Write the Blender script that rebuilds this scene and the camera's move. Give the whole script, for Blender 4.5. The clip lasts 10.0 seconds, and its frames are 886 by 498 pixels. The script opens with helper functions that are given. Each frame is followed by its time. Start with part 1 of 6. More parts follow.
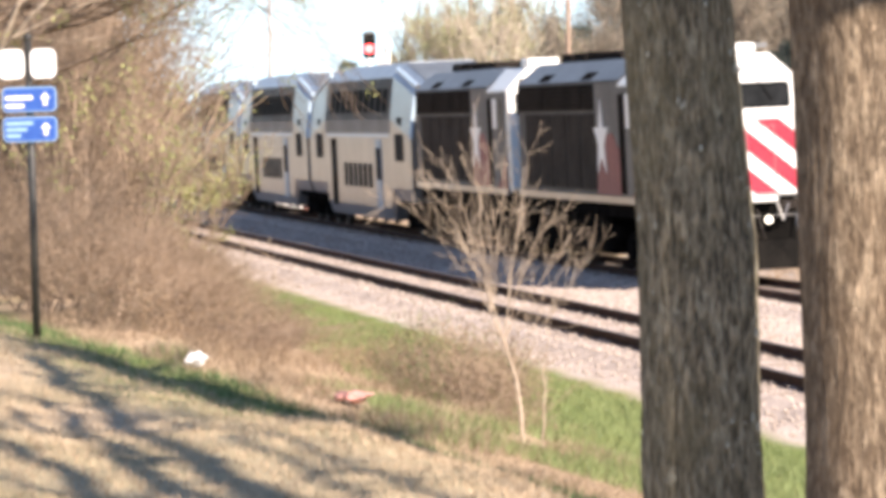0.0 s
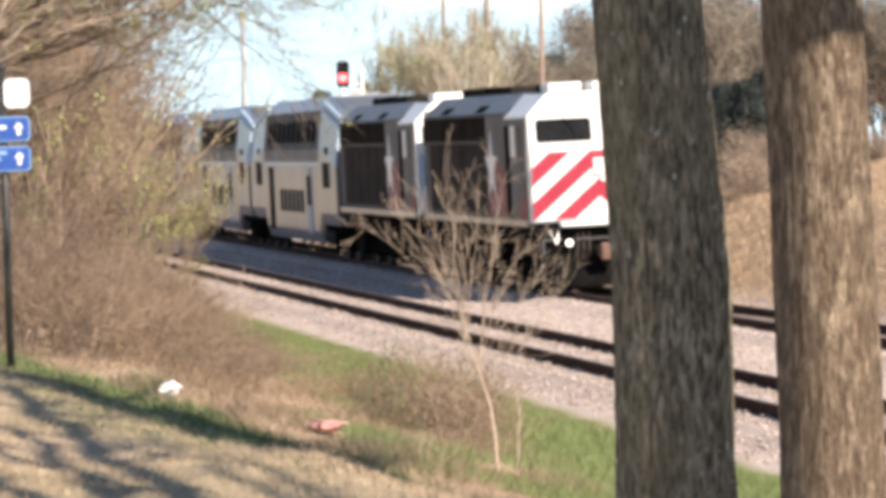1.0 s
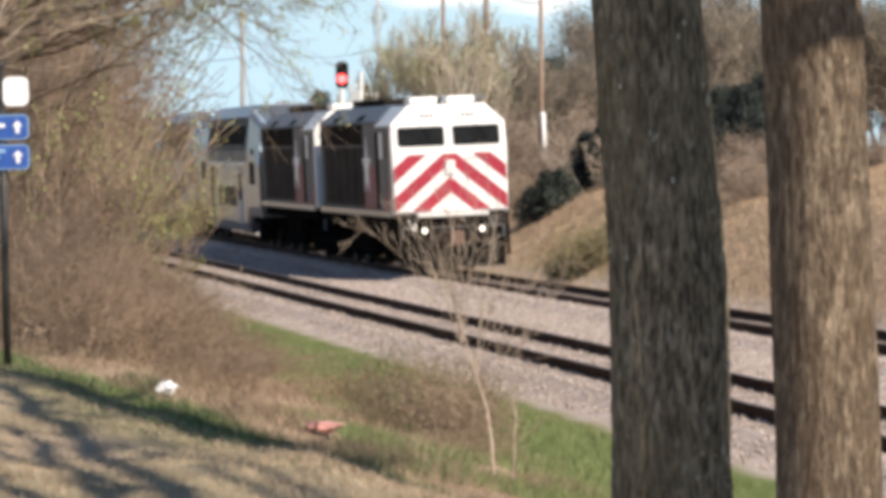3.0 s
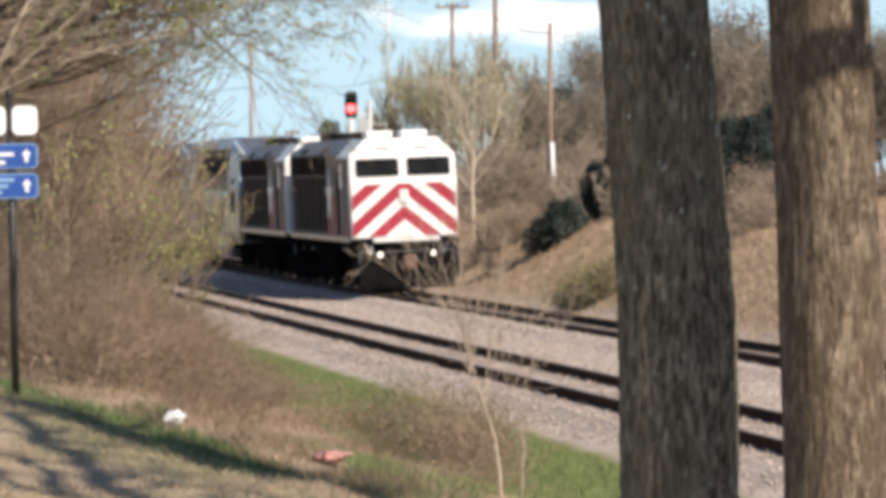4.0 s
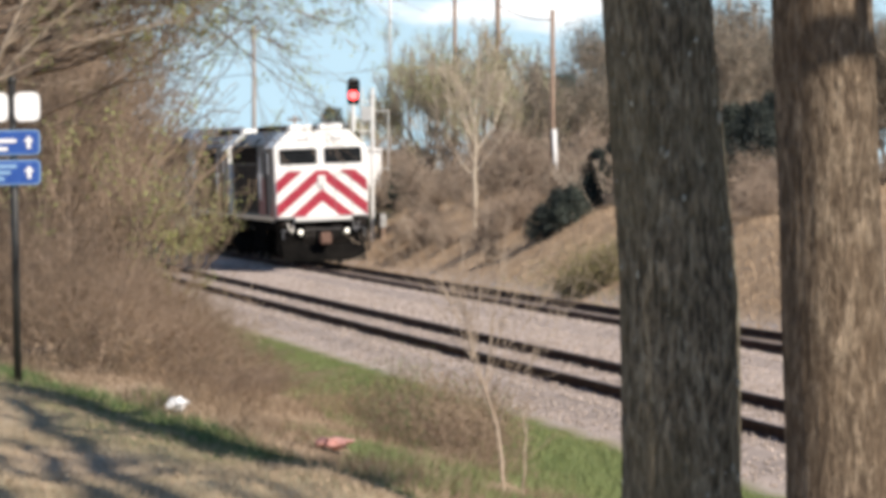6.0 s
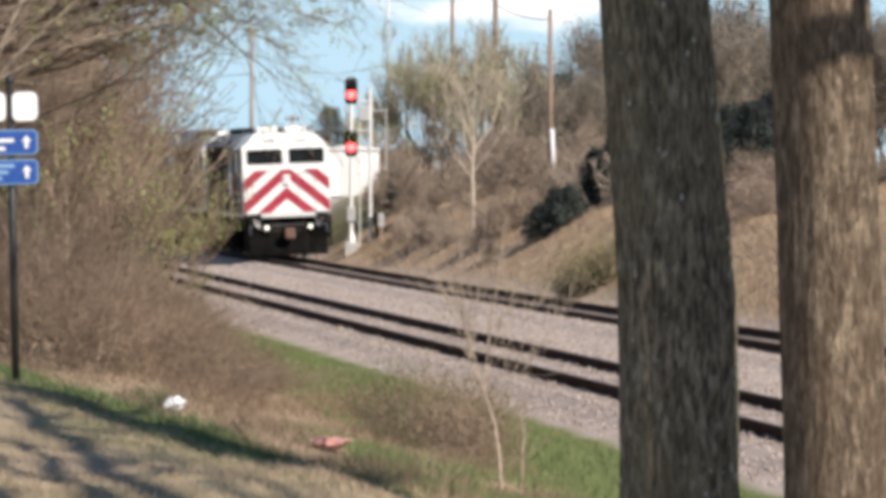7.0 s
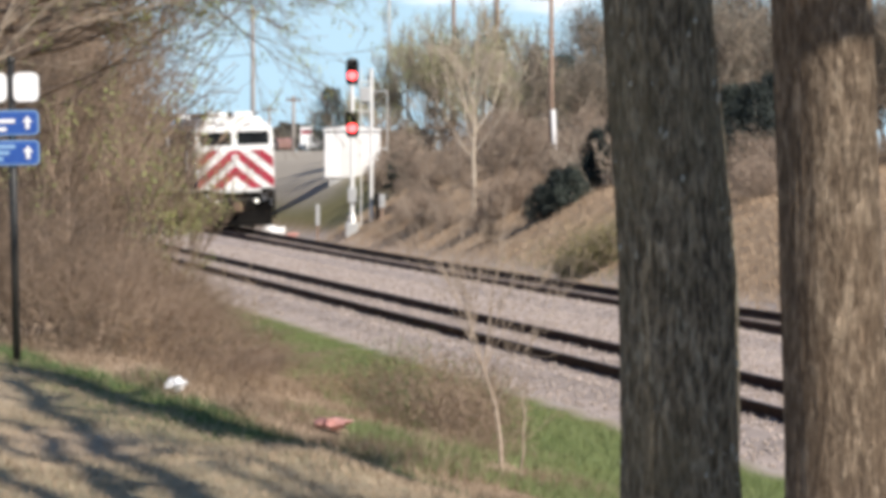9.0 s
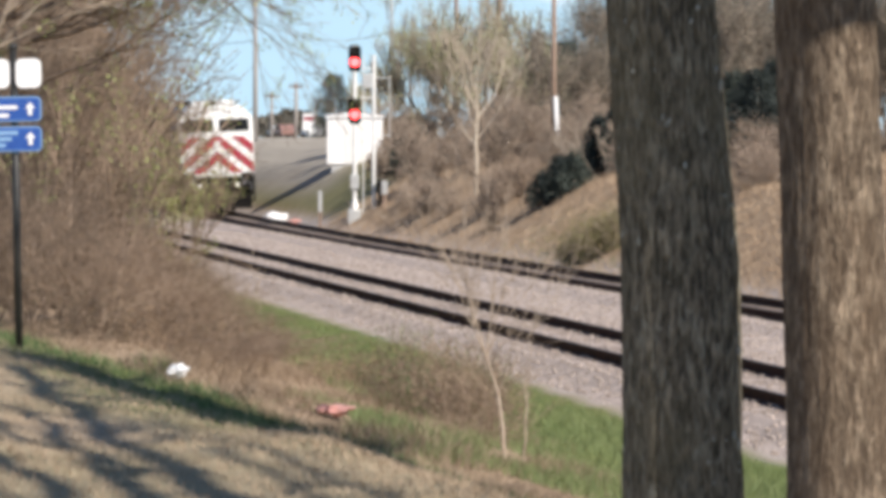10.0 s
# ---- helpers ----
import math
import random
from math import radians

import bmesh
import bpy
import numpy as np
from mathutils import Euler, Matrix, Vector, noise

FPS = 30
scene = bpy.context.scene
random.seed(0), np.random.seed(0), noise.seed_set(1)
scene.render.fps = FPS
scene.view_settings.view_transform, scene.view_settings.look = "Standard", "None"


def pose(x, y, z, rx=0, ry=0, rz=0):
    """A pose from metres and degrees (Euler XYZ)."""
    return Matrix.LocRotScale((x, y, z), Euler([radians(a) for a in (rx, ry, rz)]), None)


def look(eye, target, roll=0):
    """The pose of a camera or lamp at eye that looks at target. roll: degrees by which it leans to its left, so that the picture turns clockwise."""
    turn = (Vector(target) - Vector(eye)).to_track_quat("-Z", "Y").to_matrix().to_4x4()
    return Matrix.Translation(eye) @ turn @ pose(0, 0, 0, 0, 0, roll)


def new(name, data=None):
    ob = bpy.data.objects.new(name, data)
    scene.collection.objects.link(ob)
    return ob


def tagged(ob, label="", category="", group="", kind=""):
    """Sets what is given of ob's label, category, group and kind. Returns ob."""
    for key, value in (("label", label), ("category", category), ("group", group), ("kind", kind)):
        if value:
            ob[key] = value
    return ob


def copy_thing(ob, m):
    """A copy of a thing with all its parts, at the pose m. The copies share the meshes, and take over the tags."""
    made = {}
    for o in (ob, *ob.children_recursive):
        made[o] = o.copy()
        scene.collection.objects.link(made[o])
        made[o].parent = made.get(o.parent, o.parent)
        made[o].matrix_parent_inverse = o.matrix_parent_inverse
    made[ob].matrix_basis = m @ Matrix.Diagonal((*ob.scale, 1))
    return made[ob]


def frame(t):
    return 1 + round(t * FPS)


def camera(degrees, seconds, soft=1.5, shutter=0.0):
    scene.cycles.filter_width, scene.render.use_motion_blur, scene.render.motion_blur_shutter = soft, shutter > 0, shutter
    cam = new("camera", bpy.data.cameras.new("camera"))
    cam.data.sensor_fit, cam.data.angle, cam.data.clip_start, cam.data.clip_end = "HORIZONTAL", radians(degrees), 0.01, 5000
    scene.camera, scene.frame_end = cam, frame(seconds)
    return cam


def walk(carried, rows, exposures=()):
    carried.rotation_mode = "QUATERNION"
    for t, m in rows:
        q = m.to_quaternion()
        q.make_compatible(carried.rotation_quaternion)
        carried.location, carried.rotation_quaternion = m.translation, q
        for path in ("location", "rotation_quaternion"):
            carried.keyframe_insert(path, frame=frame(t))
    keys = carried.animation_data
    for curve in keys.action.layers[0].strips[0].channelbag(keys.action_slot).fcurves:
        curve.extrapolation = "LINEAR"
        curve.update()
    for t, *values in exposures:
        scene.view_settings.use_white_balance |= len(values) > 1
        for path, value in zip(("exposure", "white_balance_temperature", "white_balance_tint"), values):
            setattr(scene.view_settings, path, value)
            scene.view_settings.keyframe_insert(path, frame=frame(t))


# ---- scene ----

# ================= camera =================
EYE = (0.0, 0.0, 3.15)
cam = camera(10.3, 10.0, soft=4.8)
walk(cam, [
    (0.0, look(EYE, (-0.3934, 100.0, 0.5799), -0.56)),
    (0.5, look(EYE, (-0.4195, 100.0, 0.6015), -0.63)),
    (1.0, look(EYE, (0.1432, 100.0, 1.1609), -0.68)),
    (1.5, look(EYE, (0.4569, 100.0, 1.2686), -0.45)),
    (2.0, look(EYE, (0.2948, 100.0, 1.1086), -0.27)),
    (2.2, look(EYE, (0.2892, 100.0, 1.1252), -0.27)),
    (3.3, look(EYE, (0.1262, 100.0, 1.2988), -0.12)),
    (3.5, look(EYE, (0.0800, 100.0, 1.4704), -0.07)),
    (4.0, look(EYE, (0.0161, 100.0, 1.8069), -0.05)),
    (4.5, look(EYE, (0.0000, 100.0, 1.9659), 0.00)),
    (5.0, look(EYE, (-0.0915, 100.0, 2.2584), 0.09)),
    (5.5, look(EYE, (-0.1107, 100.0, 2.0488), 0.08)),
    (6.0, look(EYE, (-0.0297, 100.0, 1.5408), 0.01)),
    (6.2, look(EYE, (0.0632, 100.0, 1.5405), 0.00)),
    (7.3, look(EYE, (-0.0048, 100.0, 1.5106), -0.03)),
    (7.5, look(EYE, (-0.0048, 100.0, 1.4420), -0.04)),
    (8.0, look(EYE, (-0.0143, 100.0, 1.2848), -0.07)),
    (8.5, look(EYE, (-0.0531, 100.0, 1.2310), 0.05)),
    (9.0, look(EYE, (-0.0055, 100.0, 1.1411), 0.02)),
    (9.5, look(EYE, (-0.0915, 100.0, 1.0685), 0.02)),
    (10.0, look(EYE, (-0.0536, 100.0, 0.8705), 0.08)),
], exposures=[(0.0, 1.3, 7000, 16), (0.5, 1.3, 7000, 16), (1.0, 0.92, 7000, 15), (1.5, 0.5, 6900, 14), (3.5, 0.4, 6800, 12), (5.0, 0.2, 6700, 12), (5.5, 0.11, 6600, 11), (6.0, 0.32, 6650, 11), (7.5, 0.25, 6450, 11), (10.0, 0.34, 6400, 11)])



# ================= world and sun =================
SUN_AZ, SUN_EL = radians(38), radians(38)     # the sun stands behind the camera, to its right
world = bpy.data.worlds.new("world")
scene.world = world
world.use_nodes = True
wn, wl = world.node_tree.nodes, world.node_tree.links
wn.clear()
sky = wn.new("ShaderNodeTexSky")
sky.sky_type = "NISHITA"
sky.sun_disc = False
sky.sun_elevation = SUN_EL
sky.sun_rotation = math.pi - SUN_AZ
sky.air_density, sky.dust_density, sky.ozone_density = 1.0, 0.1, 2.0
w_co = wn.new("ShaderNodeTexCoord")
w_xyz = wn.new("ShaderNodeSeparateXYZ")
w_haze = wn.new("ShaderNodeMapRange")              # pale haze towards the horizon
w_haze.interpolation_type = "SMOOTHSTEP"
for k, v in (("From Min", 0.0), ("From Max", 0.30), ("To Min", 0.92), ("To Max", 0.0)):
    w_haze.inputs[k].default_value = v
w_hz = wn.new("ShaderNodeMixRGB")
w_hz.inputs[2].default_value = (5.0, 7.1, 8.3, 1)
w_map = wn.new("ShaderNodeMapping")
w_map.inputs["Scale"].default_value = (55.0, 55.0, 150.0)
w_noise = wn.new("ShaderNodeTexNoise")
w_noise.inputs["Scale"].default_value = 1.0
w_noise.inputs["Detail"].default_value = 6.0
w_bank = wn.new("ShaderNodeVectorMath")            # where the cloud bank stands: way, half width, half height
w_bank.operation = "SUBTRACT"
w_bank.inputs[1].default_value = (0.017, 1.0, 0.0325)
w_size = wn.new("ShaderNodeVectorMath")
w_size.operation = "MULTIPLY"
w_size.inputs[1].default_value = (36.0, 0.0, 205.0)
w_len = wn.new("ShaderNodeVectorMath")
w_len.operation = "LENGTH"
w_sum = wn.new("ShaderNodeMath")
w_sum.operation = "SUBTRACT"
w_dim = wn.new("ShaderNodeMath")
w_dim.operation = "MULTIPLY"
w_dim.inputs[1].default_value = 0.42
w_ramp = wn.new("ShaderNodeValToRGB")
w_ramp.color_ramp.elements[0].position, w_ramp.color_ramp.elements[1].position = 0.04, 0.36
w_mix = wn.new("ShaderNodeMixRGB")
w_mix.inputs[2].default_value = (10.5, 10.5, 10.5, 1)
wl.new(w_co.outputs["Generated"], w_xyz.inputs[0])
wl.new(w_xyz.outputs["Z"], w_haze.inputs["Value"])
wl.new(w_haze.outputs[0], w_hz.inputs[0])
wl.new(w_co.outputs["Generated"], w_bank.inputs[0])
wl.new(w_bank.outputs[0], w_size.inputs[0])
wl.new(w_size.outputs[0], w_len.inputs[0])
wl.new(w_len.outputs["Value"], w_dim.inputs[0])
wl.new(w_dim.outputs[0], w_sum.inputs[1])
w_bg = wn.new("ShaderNodeBackground")
w_bg.inputs[1].default_value = 0.10
w_out = wn.new("ShaderNodeOutputWorld")
w_up = wn.new("ShaderNodeVectorMath")          # thin haze: the horizon keeps the blue of the sky above it
w_up.inputs[1].default_value = (0, 0, 0.22)
w_norm = wn.new("ShaderNodeVectorMath")
w_norm.operation = "NORMALIZE"
wl.new(w_co.outputs["Generated"], w_up.inputs[0])
wl.new(w_up.outputs[0], w_norm.inputs[0])
wl.new(w_norm.outputs[0], sky.inputs[0])
wl.new(w_co.outputs["Generated"], w_map.inputs[0])
wl.new(w_map.outputs[0], w_noise.inputs["Vector"])
wl.new(w_noise.outputs["Fac"], w_sum.inputs[0])
wl.new(w_sum.outputs[0], w_ramp.inputs[0])
wl.new(w_ramp.outputs[0], w_mix.inputs[0])
wl.new(sky.outputs[0], w_hz.inputs[1])
wl.new(w_hz.outputs[0], w_mix.inputs[1])
wl.new(w_mix.outputs[0], w_bg.inputs[0])
wl.new(w_bg.outputs[0], w_out.inputs[0])

sun = new("sun", bpy.data.lights.new("sun", "SUN"))
sun.data.energy, sun.data.angle, sun.data.color = 4.8, radians(0.8), (1.0, 0.91, 0.79)
sun_dir = Vector((math.sin(SUN_AZ) * math.cos(SUN_EL), -math.cos(SUN_AZ) * math.cos(SUN_EL), math.sin(SUN_EL)))
sun.matrix_world = look(sun_dir * 200, (0, 0, 0))

# ================= materials =================


def mat(name, c1, c2, scale=3.0, rough=0.7, metal=0.0, bump=0.0, fine=8.0, c3=None, stretch=(1, 1, 1), rand=0.0, spec=0.5, glow=None, coords="Object"):
    """A surface of two or three colours mixed by noise at two scales, with fine relief."""
    m = bpy.data.materials.new(name)
    m.use_nodes = True
    n, l = m.node_tree.nodes, m.node_tree.links
    b = n["Principled BSDF"]
    b.inputs["Roughness"].default_value, b.inputs["Metallic"].default_value = rough, metal
    b.inputs["Specular IOR Level"].default_value = spec
    co = n.new("ShaderNodeTexCoord")
    mp = n.new("ShaderNodeMapping")
    mp.inputs["Scale"].default_value = stretch
    l.new(co.outputs[coords], mp.inputs[0])
    big, small = n.new("ShaderNodeTexNoise"), n.new("ShaderNodeTexNoise")
    big.inputs["Scale"].default_value, small.inputs["Scale"].default_value = scale, scale * fine
    big.inputs["Detail"].default_value, small.inputs["Detail"].default_value = 4, 3
    for t in (big, small):
        l.new(mp.outputs[0], t.inputs["Vector"])
    mix = n.new("ShaderNodeMath")
    mix.operation = "MULTIPLY_ADD"
    mix.inputs[1].default_value = 0.45
    l.new(small.outputs["Fac"], mix.inputs[0])
    half = n.new("ShaderNodeMath")
    half.operation = "MULTIPLY"
    half.inputs[1].default_value = 0.55
    l.new(big.outputs["Fac"], half.inputs[0])
    l.new(half.outputs[0], mix.inputs[2])
    value = mix.outputs[0]
    if rand:
        info, add = n.new("ShaderNodeObjectInfo"), n.new("ShaderNodeMath")
        geo = n.new("ShaderNodeNewGeometry")
        both = n.new("ShaderNodeMath")
        both.operation = "ADD"
        l.new(info.outputs["Random"], both.inputs[0])
        l.new(geo.outputs["Random Per Island"], both.inputs[1])
        add.operation = "MULTIPLY_ADD"
        add.inputs[1].default_value = rand * 0.5
        l.new(both.outputs[0], add.inputs[0])
        sub = n.new("ShaderNodeMath")
        sub.operation = "SUBTRACT"
        sub.inputs[1].default_value = rand * 0.5
        l.new(value, sub.inputs[0])
        l.new(sub.outputs[0], add.inputs[2])
        value = add.outputs[0]
    ramp = n.new("ShaderNodeValToRGB")
    e = ramp.color_ramp.elements
    e[0].position, e[1].position = 0.36, 0.64
    e[0].color, e[1].color = (*c1, 1), (*c2, 1)
    if c3:
        x = e.new(0.5)
        x.color = (*c3, 1)
    l.new(value, ramp.inputs[0])
    l.new(ramp.outputs[0], b.inputs["Base Color"])
    if bump:
        bp = n.new("ShaderNodeBump")
        bp.inputs["Strength"].default_value, bp.inputs["Distance"].default_value = min(1.0, bump), 0.03
        l.new(small.outputs["Fac"], bp.inputs["Height"])
        l.new(bp.outputs[0], b.inputs["Normal"])
    if glow:
        b.inputs["Emission Color"].default_value = (*glow[0], 1)
        b.inputs["Emission Strength"].default_value = glow[1]
    return m


M_WHITE = mat("white_paint", (0.74, 0.74, 0.72), (0.84, 0.84, 0.82), 1.2, 0.35)
M_RED = mat("red_paint", (0.31, 0.018, 0.04), (0.40, 0.035, 0.06), 1.2, 0.4)
# red of the shaded flank, with that shade put into the colour
M_SHADERED = mat("shade_red_paint", (0.17, 0.035, 0.03), (0.27, 0.065, 0.055), 1.2, 0.6)
M_SILVER = mat("silver_paint", (0.225, 0.218, 0.212), (0.34, 0.33, 0.32), 0.8, 0.3, 0.7)
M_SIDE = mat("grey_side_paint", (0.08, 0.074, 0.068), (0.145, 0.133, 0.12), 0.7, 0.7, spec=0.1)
M_GRILLE = mat("dark_grille", (0.014, 0.012, 0.011), (0.035, 0.03, 0.027), 2.0, 0.85, spec=0.0)
M_BROWN = mat("brown_grey_panel_paint", (0.03, 0.025, 0.021), (0.064, 0.053, 0.045), 1.5, 0.85, spec=0.03)
M_BLACK = mat("black_underframe", (0.005, 0.005, 0.005), (0.014, 0.013, 0.012), 1.5, 0.9, spec=0.0)
M_ROOF = mat("blue_grey_roof", (0.30, 0.33, 0.37), (0.42, 0.46, 0.50), 0.8, 0.4, 0.4)
M_GLASS = mat("dark_glass", (0.008, 0.009, 0.010), (0.018, 0.02, 0.022), 1.0, 0.3, spec=0.03)
# flank paint darkened: the shaded side's tone is put into the colour
M_CABSIDE = mat("shade_grey_cab_paint", (0.11, 0.103, 0.096), (0.19, 0.178, 0.167), 0.9, 0.6, spec=0.15)
# silver side's dark tree reflection, put into a grey colour
M_UPPER = mat("reflection_grey_upper_side", (0.105, 0.098, 0.095), (0.19, 0.178, 0.17), 0.7, 0.55, spec=0.3)
M_TRIM = mat("pale_blue_trim", (0.42, 0.55, 0.68), (0.52, 0.66, 0.78), 1.0, 0.35)
M_TINTED = mat("tinted_coach_glass", (0.012, 0.012, 0.014), (0.028, 0.027, 0.028), 1.0, 0.6, spec=0.01)
M_BLUE = mat("blue_panel", (0.12, 0.22, 0.34), (0.18, 0.30, 0.42), 1.0, 0.4)
M_STEEL = mat("wheel_steel", (0.02, 0.017, 0.015), (0.055, 0.046, 0.04), 3.0, 0.7, 0.2)
M_RUST = mat("rusty_cast_steel", (0.10, 0.055, 0.04), (0.20, 0.12, 0.09), 5.0, 0.8)
M_RAIL = mat("rusty_rail", (0.03, 0.016, 0.012), (0.075, 0.038, 0.028), 2.0, 0.85, 0.0, spec=0.15)
M_RAILTOP = mat("polished_rail_head", (0.13, 0.10, 0.09), (0.20, 0.16, 0.145), 2.0, 0.5, 0.6)
M_TIE = mat("weathered_tie", (0.10, 0.078, 0.064), (0.24, 0.19, 0.16), 2.0, 0.85, bump=0.5, rand=0.3)
M_BALLAST = mat("pink_grey_ballast", (0.32, 0.26, 0.225), (0.58, 0.48, 0.42), 2.2, 0.9, bump=1.0, fine=9, c3=(0.45, 0.37, 0.325))
M_STONE = mat("ballast_stone", (0.31, 0.255, 0.22), (0.56, 0.465, 0.41), 3.0, 0.9, rand=0.7, c3=(0.43, 0.37, 0.33))


def bark(name, furrow, ridge, flake, stain, flakes=0.5):
    """Rough bark: fine upright ridges, pale flaked plates, broad stains."""
    m = bpy.data.materials.new(name)
    m.use_nodes = True
    n, l = m.node_tree.nodes, m.node_tree.links
    b = n["Principled BSDF"]
    b.inputs["Roughness"].default_value, b.inputs["Specular IOR Level"].default_value = 0.95, 0.15
    co = n.new("ShaderNodeTexCoord")

    def field(scale, stretch, detail, lo, hi, warp=0.0):
        mp, t, r = n.new("ShaderNodeMapping"), n.new("ShaderNodeTexNoise"), n.new("ShaderNodeMapRange")
        mp.inputs["Scale"].default_value = (1, 1, stretch)
        t.inputs["Scale"].default_value, t.inputs["Detail"].default_value = scale, detail
        t.inputs["Roughness"].default_value, t.inputs["Distortion"].default_value = 0.62, warp
        r.inputs["From Min"].default_value, r.inputs["From Max"].default_value = lo, hi
        l.new(co.outputs["Object"], mp.inputs[0])
        l.new(mp.outputs[0], t.inputs["Vector"])
        l.new(t.outputs["Fac"], r.inputs["Value"])
        return r.outputs[0]

    def blend(fac, a, c2):
        x = n.new("ShaderNodeMixRGB")
        l.new(fac, x.inputs[0])
        if isinstance(a, tuple):
            x.inputs[1].default_value = (*a, 1)
        else:
            l.new(a, x.inputs[1])
        x.inputs[2].default_value = (*c2, 1)
        return x.outputs[0]

    ridges = field(62.0, 0.24, 5, 0.375, 0.635, 0.15)
    plates = field(30.0, 0.36, 5, 0.62 - 0.16 * flakes, 0.80 - 0.12 * flakes, 0.3)
    broad = field(3.2, 0.45, 3, 0.40, 0.70)
    colour = blend(ridges, furrow, ridge)
    colour = blend(plates, colour, flake)
    half = n.new("ShaderNodeMath")
    half.operation = "MULTIPLY"
    half.inputs[1].default_value = 0.55
    l.new(broad, half.inputs[0])
    colour = blend(half.outputs[0], colour, stain)
    l.new(colour, b.inputs["Base Color"])
    bp = n.new("ShaderNodeBump")
    bp.inputs["Strength"].default_value, bp.inputs["Distance"].default_value = 0.8, 0.02
    l.new(ridges, bp.inputs["Height"])
    l.new(bp.outputs[0], b.inputs["Normal"])
    return m


M_BARK = bark("ridged_grey_bark", (0.055, 0.049, 0.038), (0.35, 0.305, 0.23), (0.53, 0.50, 0.40), (0.21, 0.185, 0.118), 0.5)
M_BARKBROWN = bark("ridged_brown_bark", (0.082, 0.061, 0.045), (0.26, 0.20, 0.145), (0.48, 0.385, 0.285), (0.16, 0.11, 0.072), 0.75)
M_LICHEN = mat("pale_lichen", (0.26, 0.27, 0.235), (0.38, 0.385, 0.34), 30, 0.9)
M_TWIG = mat("tan_twig", (0.125, 0.09, 0.066), (0.33, 0.24, 0.17), 1.2, 0.85, rand=0.5)
M_LIMB = mat("pale_tan_limb_bark", (0.28, 0.22, 0.165), (0.48, 0.39, 0.30), 3.0, 0.85, stretch=(1, 1, 0.3))
M_PALE_TWIG = mat("pale_sapling_bark", (0.32, 0.245, 0.185), (0.51, 0.415, 0.33), 2.0, 0.8)
M_BRIGHT_TWIG = mat("sunlit_pale_bark", (0.40, 0.33, 0.25), (0.58, 0.50, 0.40), 2.0, 0.8)
M_GREY_TWIG = mat("grey_brown_twig", (0.24, 0.195, 0.155), (0.44, 0.37, 0.295), 0.6, 0.85, rand=0.4)
M_BRUSH = mat("grey_brown_brush", (0.19, 0.15, 0.115), (0.40, 0.32, 0.25), 0.6, 0.85, rand=0.4)
M_LEAF = mat("fresh_yellow_green_leaf", (0.21, 0.235, 0.075), (0.40, 0.41, 0.16), 1.0, 0.6, rand=0.6)
M_BUD = mat("olive_spring_buds", (0.26, 0.28, 0.13), (0.46, 0.46, 0.26), 0.5, 0.7, rand=0.6)
M_DRYLEAF = mat("dry_brown_leaf", (0.13, 0.085, 0.05), (0.34, 0.245, 0.155), 1.0, 0.85, rand=0.7)
M_DARKWEED = mat("dark_olive_weed_leaf", (0.065, 0.05, 0.03), (0.18, 0.135, 0.082), 1.0, 0.85, rand=0.7)
M_EVERGREEN = mat("dark_evergreen_needles", (0.018, 0.026, 0.024), (0.055, 0.07, 0.056), 1.0, 0.7, rand=0.6)
M_OLIVE = mat("olive_scrub_leaf", (0.10, 0.10, 0.04), (0.24, 0.21, 0.10), 1.0, 0.8, rand=0.7)
M_RUSTBRUSH = mat("rusty_brown_scrub", (0.185, 0.135, 0.10), (0.43, 0.33, 0.25), 1.0, 0.85, rand=0.6)
M_WOODS = mat("far_woods", (0.075, 0.07, 0.056), (0.17, 0.15, 0.118), 0.5, 0.9, rand=0.6)
M_GRASS = mat("green_grass", (0.05, 0.09, 0.03), (0.13, 0.178, 0.062), 0.8, 0.75, rand=0.6)
M_BANKGRASS = mat("fresh_bank_grass", (0.076, 0.11, 0.037), (0.172, 0.212, 0.08), 0.6, 0.75, rand=0.6)
M_STRAW = mat("dormant_straw_grass", (0.28, 0.205, 0.138), (0.43, 0.335, 0.235), 0.8, 0.85, rand=0.6)
M_DRYWEED = mat("dry_brown_weed", (0.19, 0.135, 0.088), (0.40, 0.305, 0.215), 0.8, 0.85, rand=0.6)
M_HILLGRASS = mat("dry_tan_hill_grass", (0.30, 0.208, 0.132), (0.51, 0.385, 0.265), 0.5, 0.85, rand=0.6)
M_PALEPOLE = mat("pale_grey_pole_wood", (0.30, 0.27, 0.25), (0.42, 0.38, 0.35), 1.0, 0.85, stretch=(1, 1, 0.2))
M_POLE = mat("weathered_pole_wood", (0.20, 0.135, 0.10), (0.33, 0.24, 0.18), 1.0, 0.85, stretch=(1, 1, 0.2))
M_GALV = mat("galvanised_steel", (0.48, 0.48, 0.47), (0.62, 0.62, 0.60), 2.0, 0.45, 0.4)
M_SIGNPOST = mat("black_post_paint", (0.012, 0.012, 0.012), (0.03, 0.03, 0.028), 3.0, 0.5)
M_SIGNBLUE = mat("blue_sign_sheeting", (0.02, 0.07, 0.30), (0.03, 0.10, 0.38), 2.0, 0.4)
M_LIGHTBLUE = mat("pale_blue_sign_field", (0.20, 0.36, 0.60), (0.28, 0.46, 0.68), 3.0, 0.4)
M_SIGNWHITE = mat("white_sign_sheeting", (0.82, 0.82, 0.82), (0.89, 0.89, 0.89), 2.0, 0.4)
M_REDLAMP = mat("red_signal_lens", (0.6, 0.02, 0.02), (0.7, 0.03, 0.03), 2.0, 0.2, glow=((1.0, 0.07, 0.07), 6.0))
M_HEADLAMP = mat("lit_ditch_light", (0.9, 0.88, 0.8), (0.9, 0.9, 0.85), 2.0, 0.2, glow=((1.0, 0.93, 0.78), 1.0))
